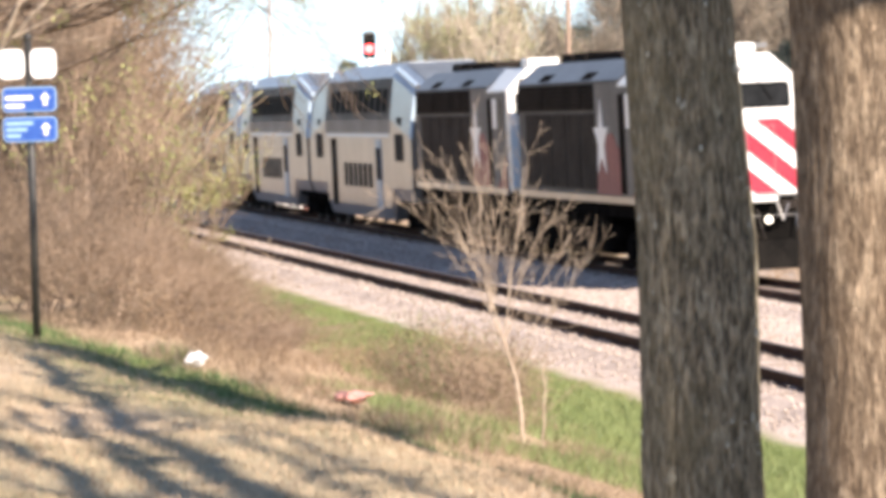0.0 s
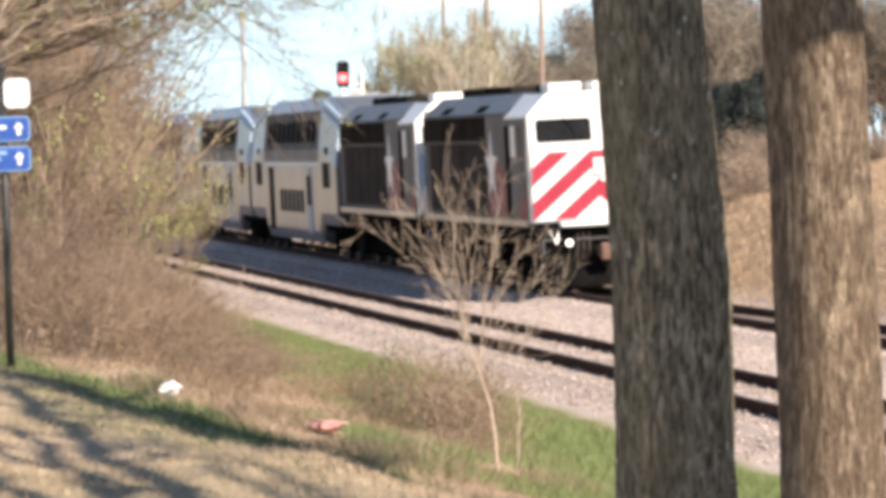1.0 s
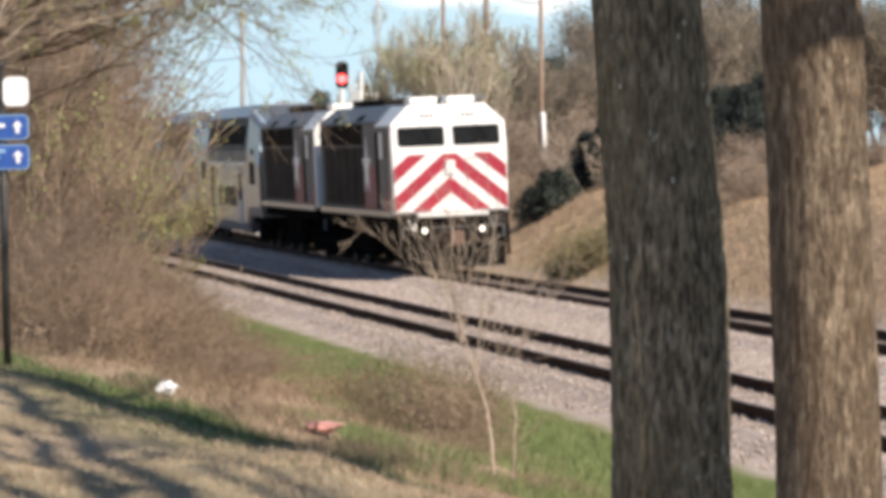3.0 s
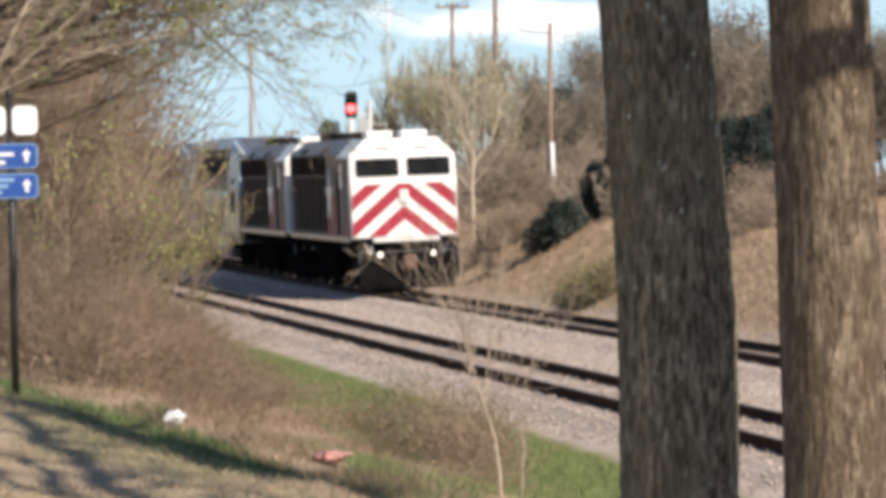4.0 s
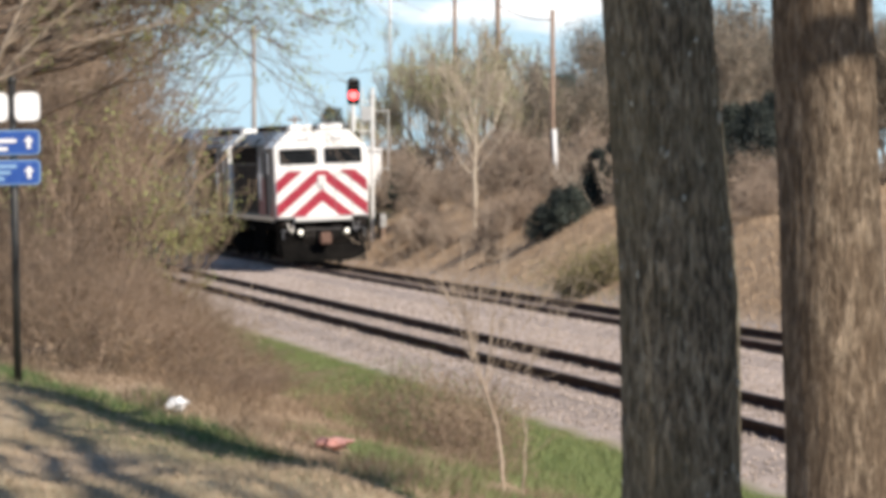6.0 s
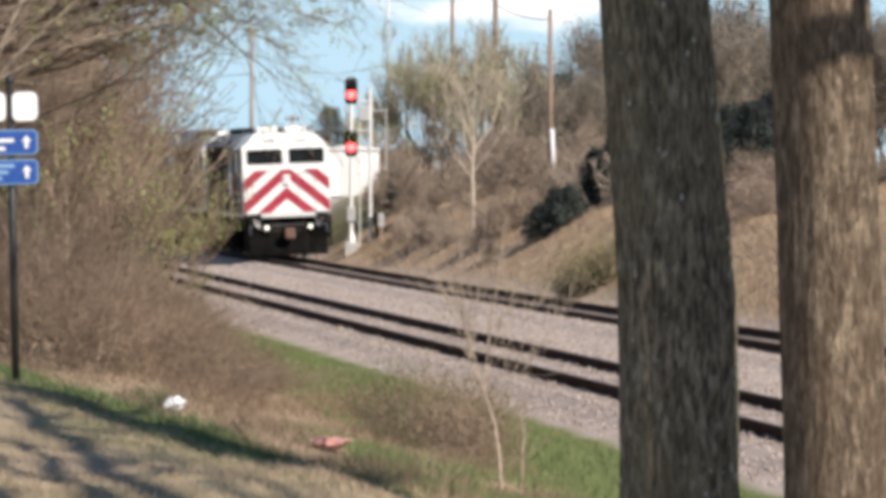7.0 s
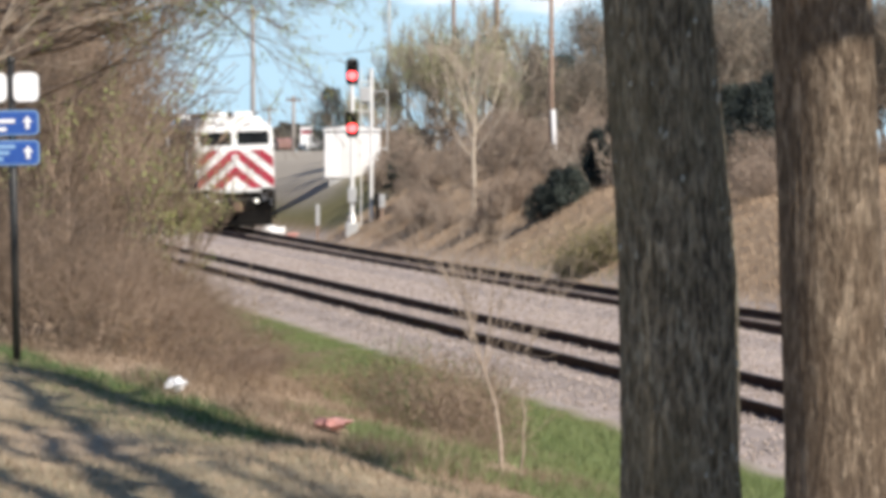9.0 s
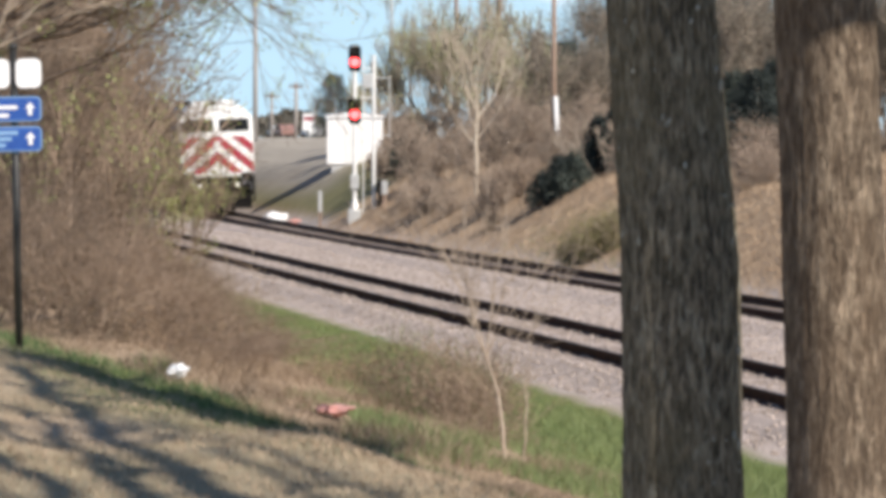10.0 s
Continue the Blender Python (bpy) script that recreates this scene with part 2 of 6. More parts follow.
M_LAMPOFF = mat("clear_lamp_glass", (0.6, 0.6, 0.58), (0.7, 0.7, 0.68), 2.0, 0.15)
M_PINK = mat("faded_red_plastic_bag", (0.46, 0.20, 0.17), (0.60, 0.34, 0.29), 8.0, 0.6)
M_BAG = mat("white_plastic_bag", (0.72, 0.72, 0.72), (0.88, 0.88, 0.88), 8.0, 0.5)
M_CARS = mat("dull_red_car_paint", (0.26, 0.15, 0.13), (0.34, 0.20, 0.17), 2.0, 0.3)
M_WIRE = mat("wire", (0.02, 0.02, 0.02), (0.04, 0.04, 0.04), 2.0, 0.6)

# ================= mesh helpers =================


def mesh_object(name, verts, faces, material, parent=None, label="", smooth=False):
    me = bpy.data.meshes.new(name)
    me.from_pydata([tuple(v) for v in verts], [], [tuple(f) for f in faces])
    me.materials.append(material)
    if smooth:
        me.polygons.foreach_set("use_smooth", [True] * len(me.polygons))
    me.update()
    ob = new(name, me)
    if parent:
        ob.parent = parent
    return tagged(ob, label)


def part(name, bm, material, parent, label="", smooth=False):
    me = bpy.data.meshes.new(name)
    bmesh.ops.recalc_face_normals(bm, faces=bm.faces)
    bm.to_mesh(me)
    bm.free()
    me.materials.append(material)
    if smooth:
        me.polygons.foreach_set("use_smooth", [True] * len(me.polygons))
    ob = new(name, me)
    ob.parent = parent
    return tagged(ob, label)


def box(bm, x0, y0, z0, x1, y1, z1, bevel=0.0):
    r = bmesh.ops.create_cube(bm, size=1.0)
    vs = r["verts"]
    bmesh.ops.scale(bm, verts=vs, vec=(abs(x1 - x0), abs(y1 - y0), abs(z1 - z0)))
    bmesh.ops.translate(bm, verts=vs, vec=((x0 + x1) / 2, (y0 + y1) / 2, (z0 + z1) / 2))
    if bevel:
        es = list({e for v in vs for e in v.link_edges})
        bmesh.ops.bevel(bm, geom=es, offset=bevel, segments=2, affect="EDGES", profile=0.5)
    return bm


def tube(bm, p0, p1, r0, r1=None, sides=10):
    p0, p1 = Vector(p0), Vector(p1)
    r1 = r0 if r1 is None else r1
    d = p1 - p0
    m = Matrix.Translation((p0 + p1) / 2) @ d.to_track_quat("Z", "Y").to_matrix().to_4x4()
    bmesh.ops.create_cone(bm, cap_ends=True, segments=sides, radius1=r0, radius2=r1, depth=d.length, matrix=m)
    return bm


def prism(bm, outline, depth, axis="y", at=0.0):
    """A flat outline (a, b) given depth. axis y: a is x, b is z. axis x: a is y, b is z."""
    put = (lambda a, b, c: (a, c, b)) if axis == "y" else (lambda a, b, c: (c, a, b))
    lo = [bm.verts.new(put(a, b, at)) for a, b in outline]
    hi = [bm.verts.new(put(a, b, at + depth)) for a, b in outline]
    k = len(outline)
    bm.faces.new(lo)
    bm.faces.new(hi[::-1])
    for i in range(k):
        bm.faces.new((lo[i], hi[i], hi[(i + 1) % k], lo[(i + 1) % k]))
    return bm


def clip(poly, a, b, c):
    """The part of a polygon where a*x + b*z <= c."""
    out = []
    for i, p in enumerate(poly):
        q = poly[(i + 1) % len(poly)]
        dp, dq = a * p[0] + b * p[1] - c, a * q[0] + b * q[1] - c
        if dp <= 0:
            out.append(p)
        if dp * dq < 0:
            t = dp / (dp - dq)
            out.append((p[0] + t * (q[0] - p[0]), p[1] + t * (q[1] - p[1])))
    return out


def limbs(name, segs, material, parent=None, sides=3, label=""):
    """One mesh of tapered sticks: rows of x0 y0 z0 x1 y1 z1 r0 r1."""
    s = np.array(segs, dtype=float)
    a, b, r0, r1 = s[:, 0:3], s[:, 3:6], s[:, 6], s[:, 7]
    d = b - a
    d /= np.linalg.norm(d, axis=1)[:, None] + 1e-9
    up = np.where(np.abs(d[:, 2:3]) > 0.9, np.array([[1.0, 0, 0]]), np.array([[0, 0, 1.0]]))
    e1 = np.cross(d, up)
    e1 /= np.linalg.norm(e1, axis=1)[:, None] + 1e-9
    e2 = np.cross(d, e1)
    n = len(s)
    v = np.zeros((n, 2 * sides, 3))
    for k in range(sides):
        g = 2 * math.pi * k / sides
        o = e1 * math.cos(g) + e2 * math.sin(g)
        v[:, k] = a + o * r0[:, None]
        v[:, sides + k] = b + o * r1[:, None]
    f = []
    base = np.arange(n) * 2 * sides
    for k in range(sides):
        j = (k + 1) % sides
        f.append(np.stack([base + k, base + j, base + sides + j, base + sides + k], 1))
    f = np.concatenate(f)
    return quads(name, v.reshape(-1, 3), f, material, parent, label)


def quads(name, v, f, material, parent=None, label=""):
    me = bpy.data.meshes.new(name)
    k = f.shape[1]
    me.vertices.add(len(v))
    me.vertices.foreach_set("co", np.ascontiguousarray(v, dtype=np.float32).ravel())
    me.loops.add(f.size)
    me.loops.foreach_set("vertex_index", np.ascontiguousarray(f, dtype=np.int32).ravel())
    me.polygons.add(len(f))
    me.polygons.foreach_set("loop_start", np.arange(0, f.size, k, dtype=np.int32))
    me.update(calc_edges=True)
    me.validate()
    me.materials.append(material)
    ob = new(name, me)
    if parent:
        ob.parent = parent
    return tagged(ob, label)


def leaves(name, centres, size, material, parent=None, rng=None, long=1.6, label=""):
    """Small folded leaves (two triangles each) at the given places."""
    c = np.asarray(centres, dtype=float)
    n = len(c)
    a = rng.normal(size=(n, 3))
    a /= np.linalg.norm(a, axis=1)[:, None]
    b = np.cross(a, rng.normal(size=(n, 3)))
    b /= np.linalg.norm(b, axis=1)[:, None]
    k = np.cross(a, b)
    s = (size * rng.uniform(0.6, 1.3, n))[:, None]
    v = np.stack([c - a * s * long * 0.5, c + b * s * 0.5 + k * s * 0.15, c + a * s * long * 0.5, c - b * s * 0.5 + k * s * 0.15], 1)
    base = np.arange(n) * 4
    f = np.concatenate([np.stack([base, base + 1, base + 2], 1), np.stack([base, base + 2, base + 3], 1)])
    return quads(name, v.reshape(-1, 3), f, material, parent, label)


def grow(rng, start, direction, length, radius, depth, segs, tips, spread=0.6, lift=0.15, kids=(2, 4), shrink=0.68, bend=0.18, steps=4, thin=0.004):
    """A limb that bends, tapers and forks; adds its sticks to segs and the ends of the last twigs to tips."""
    p, d = np.array(start, float), np.array(direction, float)
    d /= np.linalg.norm(d)
    r, nodes = radius, []
    for i in range(steps):
        d = d + rng.normal(size=3) * bend + np.array([0, 0, lift * 0.3])
        d /= np.linalg.norm(d)
        q = p + d * length / steps
        r2 = max(thin, radius * (1 - 0.55 * (i + 1) / steps))
        segs.append((*p, *q, r, r2))
        p, r = q, r2
        nodes.append((q.copy(), d.copy(), r2))
    if depth <= 0:
        tips.extend(n[0] for n in nodes[1:])
        return
    for _ in range(rng.integers(kids[0], kids[1] + 1)):
        q, dd, rr = nodes[rng.integers(max(0, steps // 3), steps)]
        e = dd + rng.normal(size=3) * spread + np.array([0, 0, lift])
        grow(rng, q, e, length * shrink * rng.uniform(0.7, 1.15), max(thin, rr * 0.7), depth - 1, segs, tips, spread, lift, kids, shrink, bend, steps, thin)
    grow(rng, p, d, length * shrink, r, depth - 1, segs, tips, spread, lift, kids, shrink, bend, steps, thin)


def thing(name, label, category, group="", kind="", at=(0, 0, 0), turn=0.0):
    ob = new(name)
    ob.matrix_basis = pose(*at, 0, 0, turn)
    return tagged(ob, label, category, group, kind)


# ================= plan =================
HEAD = 0.1425                      # the tracks run this far to the left of the y axis (radians)
CH, SH = math.cos(HEAD), math.sin(HEAD)


def across(x, y):
    """Distance from the camera's spot across the tracks."""
    return x * CH + y * SH


def at_across(p, y):
    return (p - y * SH) / CH


NEAR_P = 13.4                       # middle of the near track


def far_p(y):
    """Middle of the far track, which bends a little."""
    k = (y - 140.0) / 60.0
    return 19.0 + 0.084 * k + 0.57 * k * k if y < 330 else far_p(329.9) + (y - 330) * 0.06


PROFILE = ((-400, 1.5), (-3, 1.58), (0, 1.55), (2.0, 1.42), (3.4, 1.37), (3.9, 1.22), (5.0, 0.86), (5.7, 0.68), (8.0, 0.22), (10.4, -0.28), (11.2, -0.36), (22.0, -0.36), (23.5, 0.55),
           (25.5, 1.8), (28.5, 2.55), (33.0, 3.0), (50.0, 3.1), (3000, 3.4))


def ground_z(x, y, rough=True):
    p = np.asarray(across(np.asarray(x, float), np.asarray(np.clip(y, -100, 420), float)))
    z = np.interp(p, [a for a, _ in PROFILE], [b for _, b in PROFILE])
    if rough:
        w = np.clip(np.abs(p - 16.4) / 5.6 - 1.0, 0, 1)
        z = z + w * (0.05 * np.sin(x * 1.1 + y * 0.31) * np.cos(y * 0.27 - x * 0.5) + 0.03 * np.sin(x * 2.9 + 1.0) * np.sin(y * 0.83))
    return z


def lawn_edge(x, y):
    """How far across the mown lawn reaches."""
    n1 = np.sin(x * 0.9 + y * 0.21) * np.cos(y * 0.17 - x * 0.6)
    return np.interp(y, (20, 28, 29.1, 30.1, 30.8, 32.3, 35.3, 37, 39.5, 46, 60), (4.7, 4.45, 4.15, 3.75, 3.5, 3.25, 3.1, 2.75, 2.4, 1.9, 1.6)) + 0.06 * n1


def ground():
    xs = np.unique(np.concatenate([np.linspace(-2500, -60, 24), np.linspace(-60, -16, 23), np.arange(-16, 26, 0.4), np.linspace(26, 90, 33), np.linspace(90, 2500, 24)]))
    ys = np.unique(np.concatenate([np.linspace(-600, -20, 15), np.arange(-20, 120, 0.7), np.arange(120, 330, 1.6), np.linspace(330, 3500, 40)]))
    X, Y = np.meshgrid(xs, ys)
    Z = ground_z(X, Y)
    v = np.stack([X.ravel(), Y.ravel(), Z.ravel()], 1)
    nx, ny = len(xs), len(ys)
    i = (np.arange(ny - 1)[:, None] * nx + np.arange(nx - 1)[None, :]).ravel()
    f = np.stack([i, i + 1, i + nx + 1, i + nx], 1)
    m = bpy.data.materials.new("grass_and_soil")
    ob = quads("ground", v, f, m)
    ob.data.polygons.foreach_set("use_smooth", [True] * len(ob.data.polygons))
    # cover: red straw lawn, green grass, blue gravel; the rest is dry brown growth
    p = across(v[:, 0], v[:, 1])
    x, y = v[:, 0], v[:, 1]
    n1 = np.sin(x * 0.9 + y * 0.21) * np.cos(y * 0.17 - x * 0.6)
    n2 = np.sin(x * 2.3 - y * 0.37 + 1.7) * np.cos(y * 0.41 + x)
    edge = lawn_edge(x, y)
    straw = np.clip((edge - 0.25 - p) / 0.3, 0, 1)
    strip = np.clip((p - edge + 0.5) / 0.3, 0, 1) * np.clip((edge + 0.35 - p) / 0.3, 0, 1)
    bank = np.clip((p - 6.4 - 0.8 * n1) / 1.0, 0, 1) * np.clip((11.6 - p) / 0.8, 0, 1) * np.clip((112 - y) / 14, 0, 1)
    patch = np.clip(n1 * 0.9 + n2 * 0.6 - 0.25, 0, 1) * np.clip((p - edge) / 0.5, 0, 1) * np.clip((11.2 - p) / 0.5, 0, 1)
    foot = np.clip((p - 22.3) / 0.6, 0, 1) * np.clip((24.6 - p - 0.5 * n1) / 0.8, 0, 1) * np.clip((150 - y) / 20, 0, 1) * np.clip((y - 118) / 6, 0, 1)
    lawn_green = straw * np.clip(0.08 + 0.4 * n1 * n2 + 0.25 * np.sin(x * 0.7 - y * 0.13), 0, 0.3)
    green = np.clip(strip + bank * 0.85 + patch + foot * 0.1 + lawn_green, 0, 1)
    wedge = np.clip((p - 22.4) / 0.6, 0, 1) * np.clip((27.5 - p) / 1.5, 0, 1) * np.clip((y - 186) / 6, 0, 1)
    near_edge = straw * np.clip((p - edge + 1.4) / 1.0, 0, 0.85) * np.clip(0.7 + 0.5 * n2, 0, 1) * np.clip((y - 28) / 5, 0.15, 1)
    green = np.clip(green + 0.6 * wedge + near_edge, 0, 1)
    gravel = np.clip((p - 10.9) / 0.3, 0, 1) * np.clip((22.6 - p) / 0.3, 0, 1)
    yard = np.clip((y - 200) / 12, 0, 1) * np.clip((p - 23.0) / 1.5, 0, 1) * np.clip((-x - 3.0 - 0.02 * (y - 200)) / 1.5, 0, 1)
    col = np.stack([straw, green, gravel, np.clip(yard, 0, 1)], 1).astype(np.float32)
    at = ob.data.attributes.new("cover", "FLOAT_COLOR", "POINT")
    at.data.foreach_set("color", col.ravel())
    m.use_nodes = True
    n, l = m.node_tree.nodes, m.node_tree.links
    b = n["Principled BSDF"]
    b.inputs["Roughness"].default_value = 0.95
    b.inputs["Specular IOR Level"].default_value = 0.1
    co = n.new("ShaderNodeTexCoord")
    at_n = n.new("ShaderNodeAttribute")
    at_n.attribute_name = "cover"
    sep = n.new("ShaderNodeSeparateColor")
    l.new(at_n.outputs["Color"], sep.inputs[0])

    def two(c1, c2, scale):
        t = n.new("ShaderNodeTexNoise")
        t.inputs["Scale"].default_value, t.inputs["Detail"].default_value = scale, 8
        t.inputs["Roughness"].default_value = 0.7
        r = n.new("ShaderNodeValToRGB")
        r.color_ramp.elements[0].position, r.color_ramp.elements[1].position = 0.35, 0.65
        r.color_ramp.elements[0].color, r.color_ramp.elements[1].color = (*c1, 1), (*c2, 1)
        l.new(co.outputs["Object"], t.inputs["Vector"])
        l.new(t.outputs["Fac"], r.inputs[0])
        return r.outputs[0], t.outputs["Fac"]

    colour, h = two((0.25, 0.175, 0.115), (0.48, 0.36, 0.25), 1.1)
    for channel, c1, c2, s in (("Red", (0.28, 0.215, 0.15), (0.47, 0.375, 0.28), 0.9), ("Green", (0.06, 0.10, 0.025), (0.19, 0.22, 0.07), 1.4), ("Blue", (0.34, 0.29, 0.26), (0.5, 0.44, 0.40), 3.0)):
        c, _ = two(c1, c2, s)
        mix = n.new("ShaderNodeMixRGB")
        l.new(sep.outputs[channel], mix.inputs[0])
        l.new(colour, mix.inputs[1])
        l.new(c, mix.inputs[2])
        colour = mix.outputs[0]
    c, _ = two((0.33, 0.295, 0.245), (0.47, 0.42, 0.355), 0.8)
    mix = n.new("ShaderNodeMixRGB")
    l.new(at_n.outputs["Alpha"], mix.inputs[0])
    l.new(colour, mix.inputs[1])
    l.new(c, mix.inputs[2])
    l.new(mix.outputs[0], b.inputs["Base Color"])
    bp = n.new("ShaderNodeBump")
    bp.inputs["Strength"].default_value, bp.inputs["Distance"].default_value = 0.6, 0.06
    fine = n.new("ShaderNodeTexNoise")
    fine.inputs["Scale"].default_value, fine.inputs["Detail"].default_value = 14, 4
    l.new(co.outputs["Object"], fine.inputs["Vector"])
    l.new(fine.outputs["Fac"], bp.inputs["Height"])
    l.new(bp.outputs[0], b.inputs["Normal"])
    return tagged(ob, "grassy ground with straw lawn, green strip and dry bank", "ground", kind="structure")


ground()


def sweep(name, centre, ys, outline, material, parent=None, label="", smooth=False):
    """An outline (across, z) carried along a track's middle line."""
    k = len(outline)
    v, f = [], []
    for i, y in enumerate(ys):
        p = centre(y)
        for a, z in outline:
            v.append((at_across(p, y) + a * CH, y + a * SH, z))
        if i:
            b0, b1 = (i - 1) * k, i * k
            for j in range(k):
                f.append((b0 + j, b0 + (j + 1) % k, b1 + (j + 1) % k, b1 + j))
    return mesh_object(name, v, f, material, parent, label, smooth)


TRACK_YS = [10 + 4 * i for i in range(100)]
near_mid = lambda y: NEAR_P
bed = sweep("ballast_bed", lambda y: 16.4, [-60 + 10 * i for i in range(60)], ((-5.3, -0.40), (-4.75, -0.30), (-4.4, -0.168), (-1.75, -0.168), (-0.6, -0.24), (0.8, -0.24), (1.2, -0.12), (1.75, -0.12), (1.95, -0.2), (4.4, -0.2), (5.1, -0.40)), M_BALLAST)
tagged(bed, "pinkish grey crushed stone ballast under both tracks", "ballast", kind="structure")
RAIL_OUT = ((-0.07, -0.172), (0.07, -0.172), (0.07, -0.155), (0.012, -0.13), (0.012, -0.045), (0.036, -0.035), (0.036, 0.0), (-0.036, 0.0), (-0.036, -0.035), (-0.012, -0.045), (-0.012, -0.13), (-0.07, -0.155))
HEAD_OUT = ((-0.03, -0.002), (0.03, -0.002), (0.026, 0.004), (-0.026, 0.004))


def track(name, centre, label, y0, y1):
    t = thing(name, label, "railway track", "parallel tracks", "structure")
    for side in (-0.753, 0.753):
        r = sweep("rail", centre, TRACK_YS, [(a + side, z) for a, z in RAIL_OUT], M_RAIL, t, "rusty dark steel rail")
        sweep("rail_head", centre, TRACK_YS, [(a + side, z) for a, z in HEAD_OUT], M_RAILTOP, r, "polished rail head")
    tie = bpy.data.meshes.new("tie")
    bm = box(bmesh.new(), -1.3, -0.11, -0.30, 1.3, 0.11, -0.163, 0.008)
    bm.to_mesh(tie)
    bm.free()
    tie.materials.append(M_TIE)
    y = y0
    rng = np.random.default_rng(3)
    while y < y1:
        o = new("tie", tie)
        o.parent = t
        o.matrix_basis = pose(at_across(centre(y), y), y, rng.uniform(-0.012, 0.004), 0, 0, math.degrees(HEAD) + rng.uniform(-1, 1))
        y += 0.535
    return t


track("near_track", near_mid, "rusty railway track in pale ballast, two rails", 44, 200)
track("far_track", far_p, "railway track carrying the train, rusty rails", 78, 238)


def stones():
    rng = np.random.default_rng(8)
    n = 26000
    y = 45 + 130 * rng.uniform(0, 1, n) ** 1.5
    a = rng.uniform(-5.2, 5.5, n)
    z = np.interp(a, (-5.3, -4.75, -4.4, -1.75, -0.6, 0.8, 1.2, 1.75, 1.95, 4.4, 5.1), (-0.40, -0.30, -0.168, -0.168, -0.24, -0.24, -0.12, -0.12, -0.2, -0.2, -0.40))
    x = at_across(16.4, y) + a * CH
    c = np.stack([x, y + a * SH, z + 0.008], 1)
    d = np.array([(1, 0, 0), (-1, 0, 0), (0, 1, 0), (0, -1, 0), (0, 0, 1), (0, 0, -1)], float)
    v = c[:, None, :] + d[None] * rng.uniform(0.018, 0.042, (n, 6, 1)) + rng.normal(size=(n, 6, 3)) * 0.006
    t = np.array([(0, 2, 4), (2, 1, 4), (1, 3, 4), (3, 0, 4), (2, 0, 5), (1, 2, 5), (3, 1, 5), (0, 3, 5)])
    f = (np.arange(n)[:, None, None] * 6 + t[None]).reshape(-1, 3)
    tagged(quads("loose_stones", v.reshape(-1, 3), f, M_STONE), "loose crushed stones on the ballast", "stones", kind="stuff")


stones()

# ================= the train =================
# Each vehicle: x to its side, y towards its rear, z up from the rail; its front face is at y = 0.
LOCO_LEN, COACH_LEN = 17.2, 25.9


def wheelset(parent, y, r=0.51):
    w = bmesh.new()
    tube(w, (-0.82, 0, 0), (0.82, 0, 0), 0.08)
    for s in (-1, 1):
        tube(w, (s * 0.69, 0, 0), (s * 0.82, 0, 0), r, r, 24)
        tube(w, (s * 0.66, 0, 0), (s * 0.69, 0, 0), r + 0.025, r + 0.025, 24)
        for k in range(4):
            g = k * math.pi / 2
            tube(w, (s * 0.815, 0.3 * math.cos(g), 0.3 * math.sin(g)), (s * 0.835, 0.3 * math.cos(g), 0.3 * math.sin(g)), 0.07, 0.07, 8)
    o = part("wheelset", w, M_STEEL, parent, "dark steel wheelset")
    o.location = (0, y, r)
    return o


def bogie(parent, y):
    b = bmesh.new()
    for s in (-1, 1):
        box(b, s * 0.86, y - 1.9, 0.55, s * 1.06, y + 1.9, 0.86, 0.04)
        for dy in (-1.37, 1.37):
            box(b, s * 0.88, y + dy - 0.24, 0.28, s * 1.16, y + dy + 0.24, 0.74, 0.04)
        box(b, s * 0.9, y - 0.35, 0.3, s * 1.12, y + 0.35, 0.62, 0.04)
        for dy in (-0.62, 0.62):
            tube(b, (s * 1.0, y + dy, 0.42), (s * 1.0, y + dy, 0.95), 0.11)
        tube(b, (s * 1.16, y - 0.5, 0.8), (s * 1.16, y + 0.5, 0.8), 0.1)
    box(b, -0.9, y - 0.3, 0.5, 0.9, y + 0.3, 0.95)
    part("bogie_frame", b, M_BLACK, parent, "black bogie frame with springs")
    return [wheelset(parent, y - 1.37), wheelset(parent, y + 1.37)]


def rounded(x0, z0, x1, z1, r=0.06, k=3):
    pts = []
    for cx, cz, g0 in ((x1 - r, z1 - r, 0), (x0 + r, z1 - r, 90), (x0 + r, z0 + r, 180), (x1 - r, z0 + r, 270)):
        for i in range(k + 1):
            g = radians(g0 + 90 * i / k)
            pts.append((cx + r * math.cos(g), cz + r * math.sin(g)))
    return pts


def star(cx, cz, r):
    return [(cx + (r if i % 2 == 0 else r * 0.4) * math.sin(i * math.pi / 5), cz + (r if i % 2 == 0 else r * 0.4) * math.cos(i * math.pi / 5)) for i in range(10)]


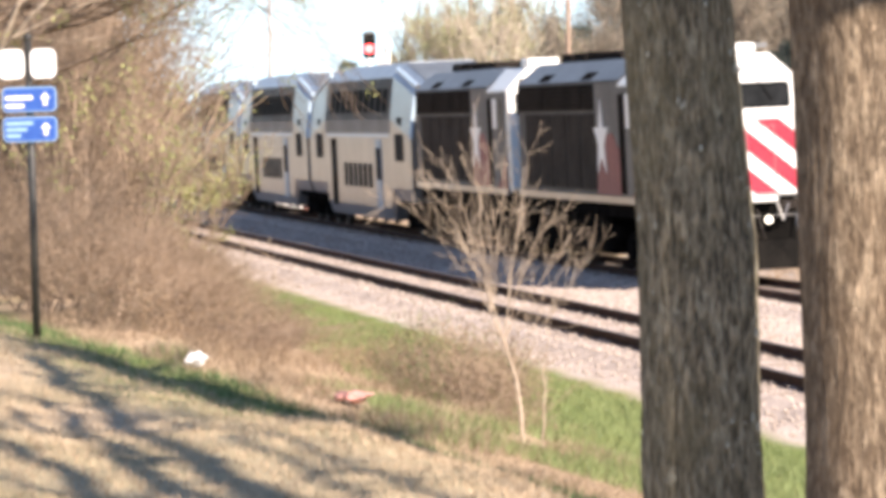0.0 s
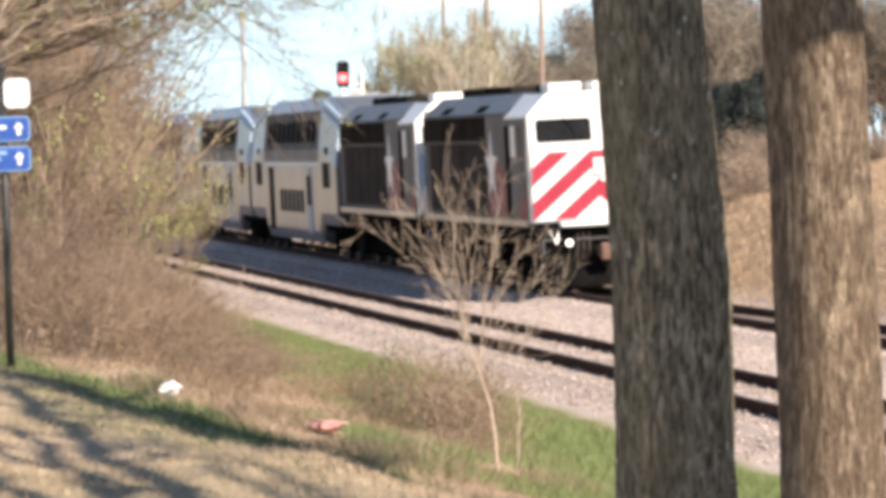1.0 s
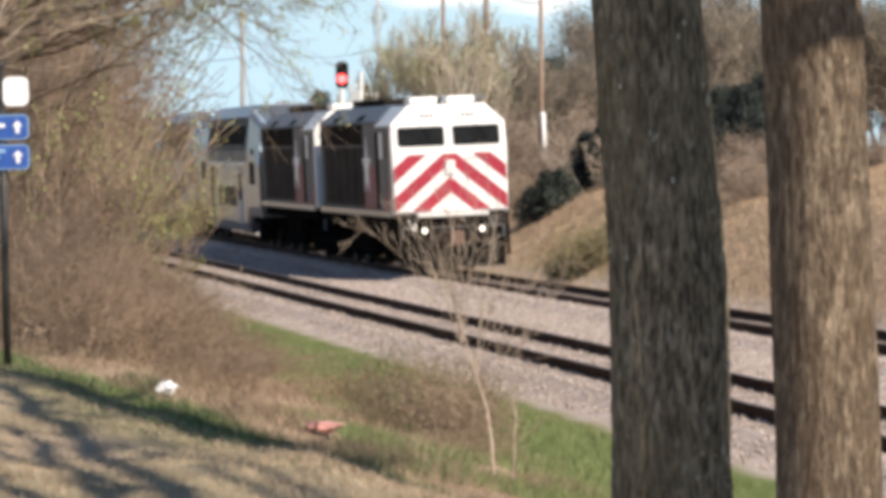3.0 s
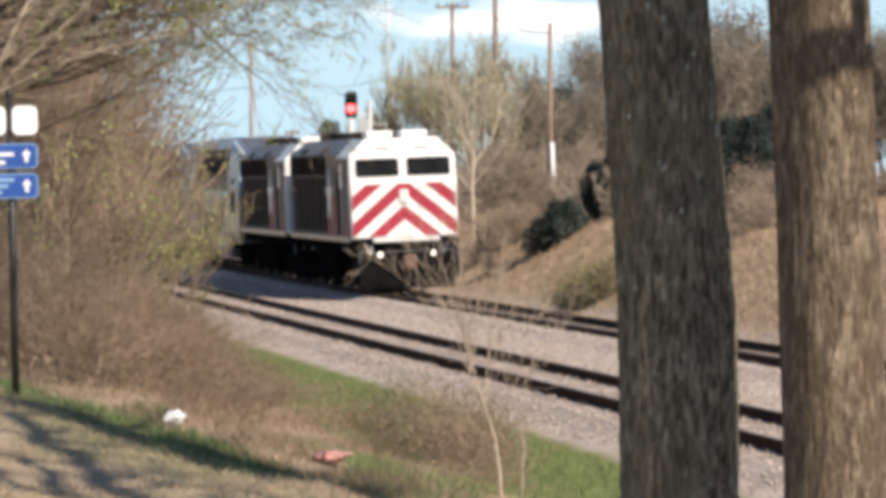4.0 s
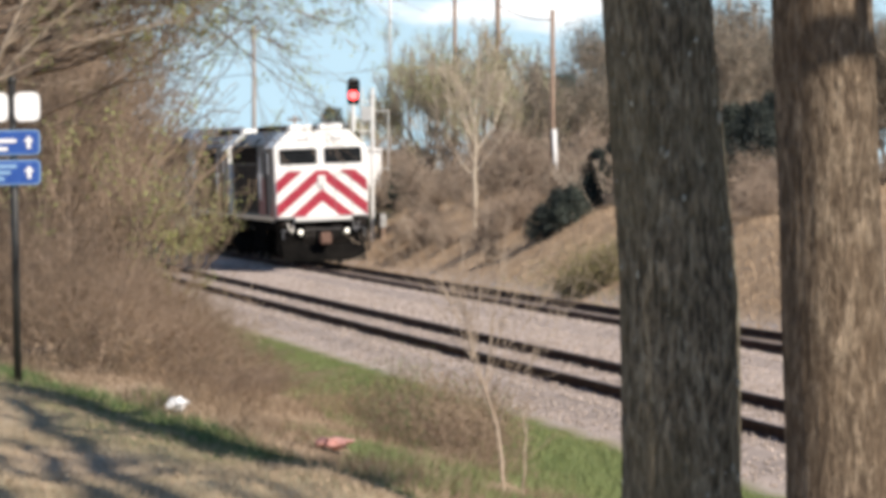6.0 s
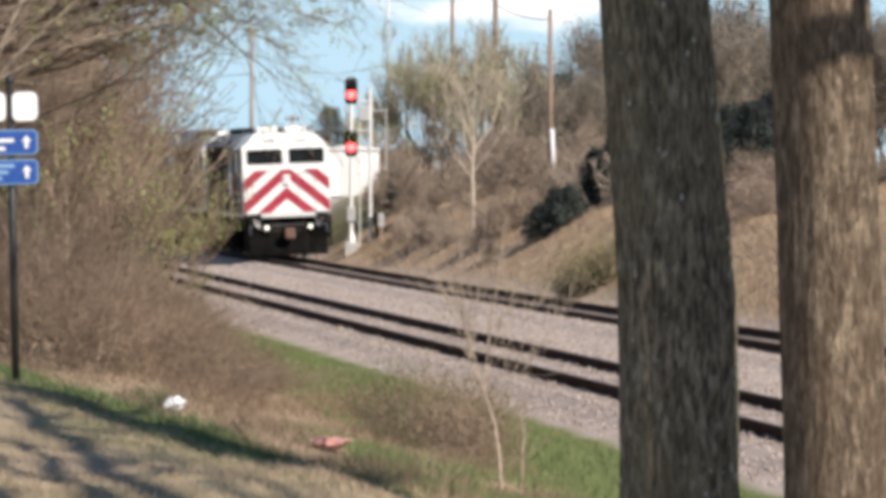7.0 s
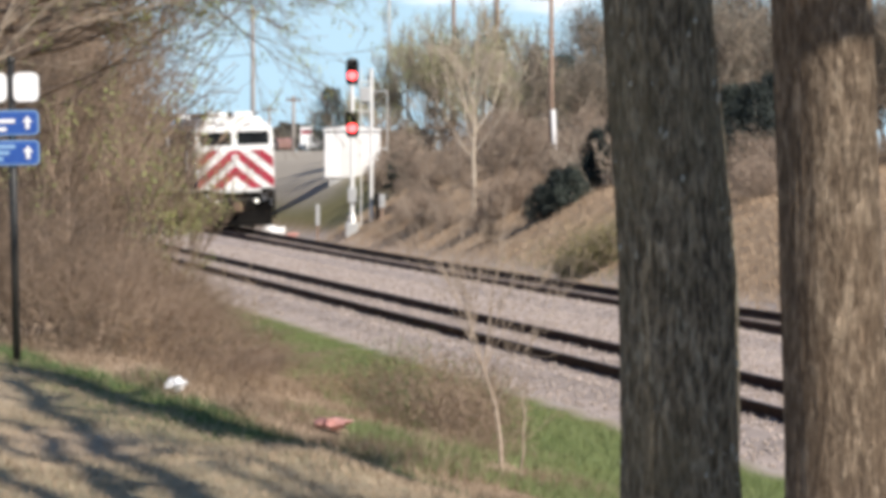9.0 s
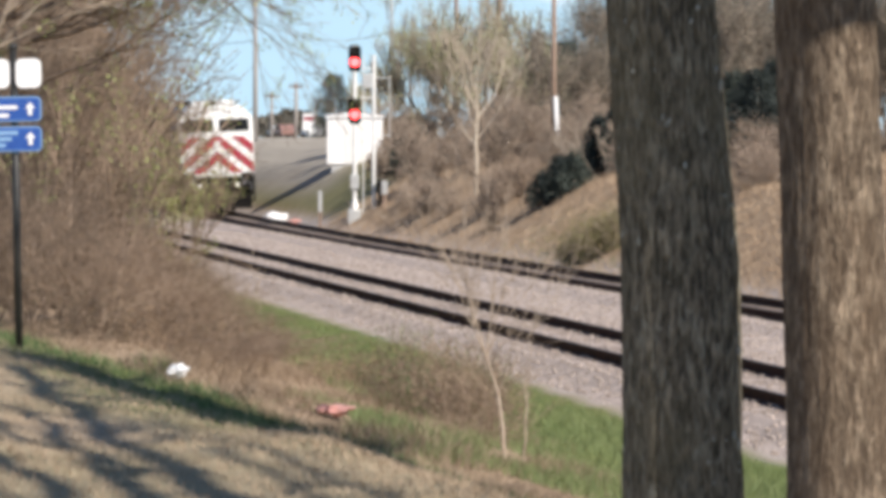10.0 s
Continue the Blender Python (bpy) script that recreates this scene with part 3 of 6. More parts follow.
def locomotive(label, lit=True):
    t = thing("locomotive", label, "locomotive", "train")
    wheels = []
    # carbody behind the cab: straight sides, sloping shoulders, flat roof
    hood = ((-1.5, 1.56), (1.5, 1.56), (1.5, 4.03), (0.95, 4.46), (-0.95, 4.46), (-1.5, 4.03))
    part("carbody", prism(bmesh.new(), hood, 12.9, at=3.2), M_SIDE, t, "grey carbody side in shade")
    shoulder = bmesh.new()
    for s in (-1, 1):
        vs = [shoulder.verts.new(c) for c in ((s * 1.515, 3.22, 4.05), (s * 0.955, 3.22, 4.49), (s * 0.955, 16.1, 4.49), (s * 1.515, 16.1, 4.05))]
        shoulder.faces.new(vs)
    bmesh.ops.solidify(shoulder, geom=shoulder.faces[:], thickness=0.03)
    part("roof_shoulder", shoulder, M_ROOF, t, "blue-grey sloping roof shoulder")
    # cab and nose
    cab = bmesh.new()
    front = [cab.verts.new((x, 0.02 if z < 3.5 else 0.02 + (z - 3.2) * 0.22, z)) for x, z in ((-1.52, 1.59), (1.52, 1.59), (1.54, 3.2), (1.53, 3.95), (1.03, 4.44), (-1.03, 4.44), (-1.53, 3.95), (-1.54, 3.2))]
    back = [cab.verts.new((x, 3.2, z)) for x, z in ((-1.55, 1.59), (1.55, 1.59), (1.55, 3.2), (1.55, 3.95), (1.05, 4.46), (-1.05, 4.46), (-1.55, 3.95), (-1.55, 3.2))]
    cab.faces.new((front[0], front[1], front[2], front[7]))
    cab.faces.new(front[2:8])
    cab.faces.new(back[::-1])
    for i in range(8):
        cab.faces.new((front[i], back[i], back[(i + 1) % 8], front[(i + 1) % 8]))
    bmesh.ops.bevel(cab, geom=[e for e in cab.edges if all(v in front for v in e.verts)], offset=0.035, segments=2, affect="EDGES")
    part("cab", cab, M_WHITE, t, "white painted cab and flat nose")
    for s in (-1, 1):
        part("cab_side", box(bmesh.new(), s * 1.552, 0.5, 1.62, s * 1.562, 3.18, 3.9), M_CABSIDE, t, "grey cab side, darkened in its colour for shade")
    # red chevrons on the nose
    for apex in (4.05, 3.28, 2.52) if lit else ():
        for s in (-1, 1):
            poly = [(0, apex), (0, apex - 0.40), (1.6, apex - 0.40 - 1.6 * 0.84), (1.6, apex - 1.6 * 0.84)]
            for a, b, c in ((0, 1, 3.13), (0, -1, -1.64), (1, 0, 1.5)):
                poly = clip(poly, a, b, c)
            if len(poly) > 2:
                part("chevron", prism(bmesh.new(), [(s * x, z) for x, z in poly], 0.012, at=0.006), M_RED, t, "red diagonal warning stripe")
    if not lit:
        # bluish shade on the white nose, painted in as a pale blue panel
        nose = part("nose_panel", box(bmesh.new(), -1.5, 0.004, 1.68, 1.5, 0.016, 3.12, 0.004), M_TRIM, t, "nose panel, pale blue for white paint in shade")
        part("nose_emblem", prism(bmesh.new(), rounded(-1.3, 2.55, -0.75, 2.85, 0.14, 6), 0.006, at=-0.004), M_GRILLE, nose, "dark oval mark")
    # windshield, two panes with rubber and frame, on the sloping front
    for x0, x1 in ((-1.37, -0.11), (0.11, 1.37)):
        tilt = Matrix.Translation((0, 0.02, 3.2)) @ Matrix.Rotation(-math.atan(0.22), 4, "X")
        g = prism(bmesh.new(), rounded(x0, 0.14, x1, 0.68, 0.09), 0.02, at=-0.012)
        bmesh.ops.transform(g, matrix=tilt, verts=g.verts)
        pane = part("windshield", g, M_GLASS, t, "dark windshield pane")
        fr = bmesh.new()
        for a in ((x0 - 0.05, 0.09, x1 + 0.05, 0.14), (x0 - 0.05, 0.68, x1 + 0.05, 0.73), (x0 - 0.05, 0.14, x0, 0.68), (x1, 0.14, x1 + 0.05, 0.68)):
            box(fr, a[0], -0.022, a[1], a[2], 0.0, a[3])
        bmesh.ops.transform(fr, matrix=tilt, verts=fr.verts)
        part("window_frame", fr, M_WHITE, pane)
        wp = tube(bmesh.new(), ((x0 + x1) / 2, -0.03, 0.72), ((x0 + x1) / 2 + 0.25, -0.03, 0.3), 0.012, sides=6)
        bmesh.ops.transform(wp, matrix=tilt, verts=wp.verts)
        part("wiper", wp, M_BLACK, pane)
    # headlight cluster, number boards, grab irons
    hl = part("headlight_housing", box(bmesh.new(), -0.13, -0.05, 2.58, 0.13, 0.02, 2.96, 0.03), M_WHITE, t)
    for z in (2.68, 2.86):
        part("headlight", tube(bmesh.new(), (0, -0.06, z), (0, -0.045, z), 0.075, sides=16), M_LAMPOFF, hl)
    for s in (-1, 1):
        nb = box(bmesh.new(), s * 0.3, 0.21, 4.06, s * 0.8, 0.26, 4.24, 0.01)
        board = part("number_board", nb, M_SIGNWHITE, t, "white number board")
        for k in range(3):
            part("text_bar", box(bmesh.new(), s * (0.38 + 0.13 * k), 0.2, 4.1, s * (0.45 + 0.13 * k), 0.212, 4.2), M_SILVER, board)
        for z in (1.9, 2.25, 2.6, 2.95):
            part("grab_iron", tube(bmesh.new(), (s * 1.58, 0.1, z), (s * 1.58, 0.5, z), 0.018, sides=6), M_SILVER, t)
    door = bmesh.new()
    for a in ((0.42, 1.75, 0.435, 3.0), (0.98, 1.75, 0.995, 3.0), (0.42, 2.99, 0.995, 3.005)):
        box(door, a[0], 0.0, a[1], a[2], 0.02, a[3])
    part("nose_door_seam", door, M_SILVER, t)
    # roof gear: horns, air conditioner boxes, fans, exhaust
    for x in (-0.55, 0.45):
        part("air_conditioner", box(bmesh.new(), x - 0.38, 0.7, 4.46, x + 0.38, 1.7, 4.66, 0.05), M_WHITE, t, "white roof air conditioner")
    horn = bmesh.new()
    for k in range(3):
        tube(horn, (0.95 + 0.1 * k - 0.1, 1.4, 4.6), (0.95 + 0.1 * k - 0.1, 0.75, 4.6), 0.02, 0.055, 8)
    tube(horn, (0.95, 1.3, 4.44), (0.95, 1.3, 4.62), 0.03, sides=8)
    part("air_horn", horn, M_SILVER, t)
    for k in range(3):
        f = tube(bmesh.new(), (0, 11.0 + 1.7 * k, 4.46), (0, 11.0 + 1.7 * k, 4.70), 0.72, 0.7, 20)
        part("radiator_fan", f, M_GRILLE, t, "dark round roof fan")
    part("dynamic_brake_hatch", box(bmesh.new(), -0.85, 6.4, 4.46, 0.85, 9.6, 4.66, 0.08), M_GRILLE, t)
    part("exhaust_stack", box(bmesh.new(), -0.3, 5.0, 4.46, 0.3, 5.9, 4.68, 0.04), M_BLACK, t)
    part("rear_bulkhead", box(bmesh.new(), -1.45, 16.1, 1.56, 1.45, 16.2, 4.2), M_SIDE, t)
    # side details: dark upper band, grilles, cab windows, door, star and red field
    for s in (-1, 1):
        e = s * 1.5
        for y0, y1 in ((6.3, 7.6), (7.7, 9.5), (9.6, 12.4), (12.6, 15.9)):
            gr = part("side_grille", box(bmesh.new(), e, y0, 3.44, e + s * 0.03, y1, 3.98), M_GRILLE, t, "dark side grille")
            sl = bmesh.new()
            for k in range(5):
                box(sl, e + s * 0.03, y0 + 0.05, 3.50 + 0.09 * k, e + s * 0.045, y1 - 0.05, 3.525 + 0.09 * k)
            part("louvre", sl, M_BROWN, gr)
        part("painted_side", box(bmesh.new(), e, 3.2, 1.66, e + s * 0.012, 6.1, 4.0), M_CABSIDE, t, "grey painted side, darkened in its colour for shade")
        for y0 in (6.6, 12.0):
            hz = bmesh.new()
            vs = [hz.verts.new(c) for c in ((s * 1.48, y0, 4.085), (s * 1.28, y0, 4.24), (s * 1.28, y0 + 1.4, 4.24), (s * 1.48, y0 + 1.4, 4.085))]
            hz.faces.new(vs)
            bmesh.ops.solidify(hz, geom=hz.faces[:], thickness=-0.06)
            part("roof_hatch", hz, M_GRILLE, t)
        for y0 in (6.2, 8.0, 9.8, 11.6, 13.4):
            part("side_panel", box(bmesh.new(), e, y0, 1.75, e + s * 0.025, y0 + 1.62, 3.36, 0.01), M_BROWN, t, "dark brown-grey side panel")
        part("side_sill", box(bmesh.new(), e, 0.5, 1.5, e + s * 0.07, 16.1, 1.64), M_SILVER, t, "pale side sill")
        part("cab_window", prism(bmesh.new(), rounded(0.95, 3.05, 1.6, 3.75), s * 0.012, "x", s * 1.565), M_GLASS, t)
        part("cab_window", prism(bmesh.new(), rounded(1.75, 3.05, 2.3, 3.75), s * 0.012, "x", s * 1.565), M_SIGNWHITE, t, "pale cab window")
        part("cab_door", prism(bmesh.new(), rounded(2.5, 1.7, 3.1, 3.75), s * 0.012, "x", s * 1.565), M_GRILLE, t, "dark cab door")
        part("red_field", prism(bmesh.new(), ((3.25, 1.66), (6.15, 1.66), (5.9, 2.3), (5.2, 2.9), (4.2, 2.95), (3.25, 2.5)), s * 0.022, "x", e), M_SHADERED, t, "red painted field, darkened in its colour for shade")
        part("star", prism(bmesh.new(), star(5.45, 2.8, 0.85), s * 0.032, "x", e), M_SIGNWHITE, t, "white five-pointed star")
        part("cab_red_corner", prism(bmesh.new(), ((0.5, 1.64), (1.9, 1.64), (0.5, 2.4)), s * 0.01, "x", s * 1.562), M_SHADERED, t)
    # underframe
    un = bmesh.new()
    box(un, -1.42, 0.3, 1.2, 1.42, 16.1, 1.56)
    part("underframe", un, M_BLACK, t, "black underframe")
    part("fuel_tank", box(bmesh.new(), -1.35, 6.2, 0.35, 1.35, 10.2, 1.25, 0.15), M_BLACK, t, "black fuel tank")
    part("air_tank", tube(bmesh.new(), (-1.3, 5.2, 0.85), (-1.3, 6.1, 0.85), 0.16), M_BLACK, t)
    pl = bmesh.new()
    for s in (-1, 1):
        a = [pl.verts.new(c) for c in ((0, -0.75, 0.15), (s * 1.35, -0.25, 0.15), (s * 1.4, 0.0, 0.72), (0, -0.35, 0.72))]
        pl.faces.new(a)
    bmesh.ops.remove_doubles(pl, verts=pl.verts, dist=0.001)
    bmesh.ops.solidify(pl, geom=pl.faces[:], thickness=0.05)
    part("snowplow", pl, M_BLACK, t, "black pilot plow")
    pf = bmesh.new()
    box(pf, -1.45, 0.0, 0.7, 1.45, 0.3, 1.5, 0.03)
    part("pilot_plate", pf, M_BLACK, t)
    part("front_step_plate", box(bmesh.new(), -0.95, -0.3, 1.48, 0.95, 0.04, 1.58, 0.02), M_WHITE, t, "white anti-climber ledge")
    cp = bmesh.new()
    box(cp, -0.14, -0.75, 0.78, 0.14, 0.05, 1.02, 0.04)
    box(cp, -0.2, -0.95, 0.72, 0.16, -0.7, 1.1, 0.05)
    part("coupler", cp, M_RUST, t, "rusty knuckle coupler")
    lever = bmesh.new()
    tube(lever, (-1.35, -0.12, 1.2), (1.35, -0.12, 1.2), 0.02, sides=6)
    for x in (-1.35, 1.35):
        tube(lever, (x, -0.12, 1.2), (x, -0.2, 0.9), 0.02, sides=6)
    part("uncoupling_lever", lever, M_SILVER, t, "pale uncoupling lever")
    for s in (-1, 1):
        chain = bmesh.new()
        tube(chain, (s * 0.98, -0.06, 1.45), (s * 1.06, -0.2, 1.1), 0.025, sides=6)
        tube(chain, (s * 1.06, -0.2, 1.1), (s * 1.2, -0.08, 1.42), 0.025, sides=6)
        part("jumper_cable", chain, M_SILVER, t, "pale looped jumper cable")
        dl = part("ditch_light_box", box(bmesh.new(), s * 0.62, -0.16, 0.98, s * 0.92, 0.02, 1.26, 0.03), M_BLACK, t)
        lamp = part("ditch_light", tube(bmesh.new(), (s * 0.77, -0.18, 1.12), (s * 0.77, -0.155, 1.12), 0.075, sides=16), M_HEADLAMP if lit else M_LAMPOFF, dl, "glowing white ditch light" if lit else "")
        hs = bmesh.new()
        for k in range(3):
            x = s * (0.3 + 0.13 * k)
            tube(hs, (x, -0.05, 1.35), (x + s * 0.04, -0.25, 0.95), 0.022, sides=6)
            tube(hs, (x + s * 0.04, -0.25, 0.95), (x + s * 0.12, -0.12, 0.75), 0.022, sides=6)
        part("air_hose", hs, M_STEEL, t, "looped air hoses")
        st = bmesh.new()
        for z in (0.42, 0.75, 1.08):
            box(st, s * 1.1, 0.02, z, s * 1.52, 0.32, z + 0.03)
        box(st, s * 1.49, 0.02, 0.4, s * 1.53, 0.32, 1.5)
        part("corner_steps", st, M_BLACK, t)
        gl = bmesh.new()
        box(gl, s * 1.05, -0.06, 1.3, s * 1.4, 0.02, 1.5, 0.02)
        part("marker_light", gl, M_GRILLE, t)
    for y in (3.4, 12.9):
        wheels += bogie(t, y)
    return t, wheels


def coach(label):
    t = thing("bilevel_coach", label, "railway coach", "train")
    hw = 1.48
    b = bmesh.new()
    n = 25.3

    def outline(top, low, w):
        return ((-w * 0.93, low), (w * 0.93, low), (w, low + 0.35), (w, top - 1.52), (w * 0.89, top - 0.36), (w * 0.64, top), (-w * 0.64, top), (-w * 0.89, top - 0.36), (-w, top - 1.52), (-w, low + 0.35))

    rings = []
    for y, top, low in ((0.3, 4.28, 1.05), (4.6, 4.83, 1.05), (5.0, 4.84, 0.48), (n - 5.0, 4.84, 0.48), (n - 4.6, 4.83, 1.05), (n, 4.28, 1.05)):
        rings.append([b.verts.new((x, y, z)) for x, z in outline(top, low, hw)])
    b.faces.new(rings[0][::-1])
    b.faces.new(rings[-1])
    for r0, r1 in zip(rings, rings[1:]):
        for i in range(10):
            b.faces.new((r0[i], r0[(i + 1) % 10], r1[(i + 1) % 10], r1[i]))
    part("body", b, M_SILVER, t, "silver-grey carbody")
    for s in (-1, 1):
        sh = bmesh.new()
        edge = []
        for y, top in ((0.3, 4.28), (4.6, 4.83), (n - 4.6, 4.83), (n, 4.28)):
            edge.append([sh.verts.new((s * (x + 0.008), y, z + 0.005)) for x, z in ((hw * 0.89, top - 0.36), (hw * 0.64, top))])
        for a, c in zip(edge, edge[1:]):
            sh.faces.new((a[0], c[0], c[1], a[1]))
        part("roof_shoulder", sh, M_ROOF, t, "blue-grey sloping shoulder")
    for y0, y1, z0, z1 in ((0.28, 4.5, 4.30, 4.85), (n - 4.5, n + 0.02, 4.85, 4.30)):
        r = bmesh.new()
        a = [r.verts.new(c) for c in ((-0.93, y0, z0), (0.93, y0, z0), (0.93, y1, z1), (-0.93, y1, z1))]
        r.faces.new(a)
        bmesh.ops.solidify(r, geom=r.faces[:], thickness=0.02)
        part("roof_ramp", r, M_ROOF, t, "blue-grey sloping roof end")
        for s in (-1, 1):
            part("roof_edge_strip", tube(bmesh.new(), (s * 1.2, y0, z0 - 0.17), (s * 1.2, y1, z1 - 0.17), 0.07, sides=6), M_TRIM, t, "pale blue edge strip")
    for y0, z0 in ((0.3, 4.28), (n, 4.28)):
        for s in (-1, 1):
            part("end_corner_strip", tube(bmesh.new(), (s * hw * 0.89, y0, z0 - 0.36), (s * hw, y0, z0 - 1.52), 0.05, sides=6), M_TRIM, t)

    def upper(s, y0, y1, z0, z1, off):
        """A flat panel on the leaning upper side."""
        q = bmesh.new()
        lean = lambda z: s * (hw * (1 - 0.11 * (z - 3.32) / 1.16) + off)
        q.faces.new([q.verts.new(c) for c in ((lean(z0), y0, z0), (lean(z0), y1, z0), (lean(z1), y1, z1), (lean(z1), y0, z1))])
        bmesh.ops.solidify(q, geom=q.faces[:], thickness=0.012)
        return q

    part("roof_top", box(bmesh.new(), -0.9, 4.6, 4.82, 0.9, n - 4.6, 4.87, 0.02), M_ROOF, t)
    for s in (-1, 1):
        e = s * hw
        # grey panels paint in the dark reflection on the upper silver side
        part("upper_panel", upper(s, 4.7, n - 4.7, 3.30, 4.46, 0.008), M_UPPER, t, "upper side panel, grey for reflected dark trees")
        part("upper_panel", box(bmesh.new(), e, 4.7, 2.92, e + s * 0.01, n - 4.7, 3.30), M_UPPER, t, "upper side panel, grey for reflected dark trees")
        y = 5.4
        while y < n - 6.4:
            part("upper_window", upper(s, y, y + 1.0, 3.52, 4.16, 0.03), M_TINTED, t, "dark tinted upper window")
            y += 1.42
        for y0, w0 in ((2.0, 1.7), (n - 3.7, 1.7)):
            part("end_window", prism(bmesh.new(), rounded(y0, 2.15, y0 + w0, 2.9, 0.08), s * 0.02, "x", e), M_TINTED, t)
            part("end_window", prism(bmesh.new(), rounded(y0 + 0.4, 3.0, y0 + 1.3, 3.35, 0.08), s * 0.02, "x", e - s * 0.03), M_TINTED, t)
        y = 9.2
        while y < n - 10.0:
            part("lower_window", prism(bmesh.new(), rounded(y, 1.35, y + 0.7, 2.05, 0.08), s * 0.02, "x", e), M_TINTED, t)
            y += 1.2
        for y0, m, lab in ((6.8, M_BLUE, "blue-grey sliding door"), (n - 7.4, M_GRILLE, "dark sliding door")):
            d = part("door", prism(bmesh.new(), rounded(y0, 0.75, y0 + 1.3, 2.75, 0.05), s * 0.02, "x", e), m, t, lab)
            for dy in (0.12, 0.7):
                part("door_window", prism(bmesh.new(), rounded(y0 + dy, 1.6, y0 + dy + 0.46, 2.5, 0.05), s * 0.012, "x", e + s * 0.02), M_TINTED, d)
        part("belt_strip", box(bmesh.new(), e, 5.0, 2.82, e + s * 0.012, n - 5.0, 2.90), M_TRIM, t)
    part("end_gangway", box(bmesh.new(), -0.6, 0.0, 1.1, 0.6, 0.35, 3.3, 0.04), M_GRILLE, t)
    part("rear_gangway", box(bmesh.new(), -0.6, n, 1.1, 0.6, n + 0.4, 3.3, 0.04), M_GRILLE, t)
    part("underframe", box(bmesh.new(), -1.3, 0.3, 0.85, 1.3, n, 1.06), M_BLACK, t)
    wheels = bogie(t, 2.6) + bogie(t, n - 2.6)
    return t, wheels


TRAIN = []
ob, wh = locomotive("white and red commuter locomotive with red nose chevrons")
TRAIN.append((ob, wh, 0.0, 3.4, 12.9))
ob2, wh2 = locomotive("second grey and white commuter locomotive coupled behind", False)
TRAIN.append((ob2, wh2, LOCO_LEN, 3.4, 12.9))
for i in range(3):
    c, wh3 = coach("silver-grey two-level commuter coach with blue door")
    TRAIN.append((c, wh3, 2 * LOCO_LEN + i * COACH_LEN, 2.6, 22.7))

# ================= signs, signal, poles =================


def wayfinding_sign():
    x, y = -3.437, 39.6
    z = float(ground_z(x, y))
    t = thing("wayfinding_sign", "black trail sign post with two blue arrow panels", "sign", at=(x, y, z))
    lean = Matrix.Rotation(radians(-1.1), 4, "Y")
    b = tube(bmesh.new(), (0, 0, -0.3), (0, 0, 2.42), 0.034, 0.03, 14)
    bmesh.ops.create_uvsphere(b, u_segments=10, v_segments=6, radius=0.04, matrix=Matrix.Translation((0, 0, 2.43)))
    part("post", b, M_SIGNPOST, t, "black round post", True)

    def plate(x0, z0, x1, z1, m, name, parent, y0=-0.055, th=0.012, r=0.04, label=""):
        return part(name, prism(bmesh.new(), rounded(x0, z0, x1, z1, r), th, at=y0), m, parent, label)

    for x0, x1 in ((-0.24, -0.03), (0.02, 0.225)):
        plate(x0, 2.10, x1, 2.335, M_SIGNWHITE, "white_plate", t, label="blank white sign plate", r=0.05)
    for z0, z1, first in ((1.83, 2.03, True), (1.59, 1.79, False)):
        p = plate(-0.215, z0, 0.22, z1, M_LIGHTBLUE, "panel", t, label="blue direction panel with white arrow")
        plate(-0.205, z0 + 0.01, 0.21, z1 - 0.01, M_SIGNBLUE, "blue_field", p, -0.058, 0.004, 0.03)
        ar = [(0.115, z0 + 0.05), (0.145, z0 + 0.05), (0.145, z0 + 0.105), (0.17, z0 + 0.105), (0.13, z0 + 0.155), (0.09, z0 + 0.105), (0.115, z0 + 0.105)]
        part("arrow", prism(bmesh.new(), ar, 0.004, at=-0.064), M_SIGNWHITE, p, "white arrow pointing up")
        for k, w in ((0, 0.15), (1, 0.22)) if first else ((0, 0.12), (1, 0.17), (2, 0.22)):
            zz = z0 + 0.035 + k * (0.065 if first else 0.05)
            part("text_bar", prism(bmesh.new(), rounded(-0.19, zz, -0.19 + w, zz + 0.03, 0.008), 0.004, at=-0.064), M_SIGNWHITE if first else M_LIGHTBLUE, p)
    for ch in t.children:
        ch.matrix_parent_inverse = lean


wayfinding_sign()


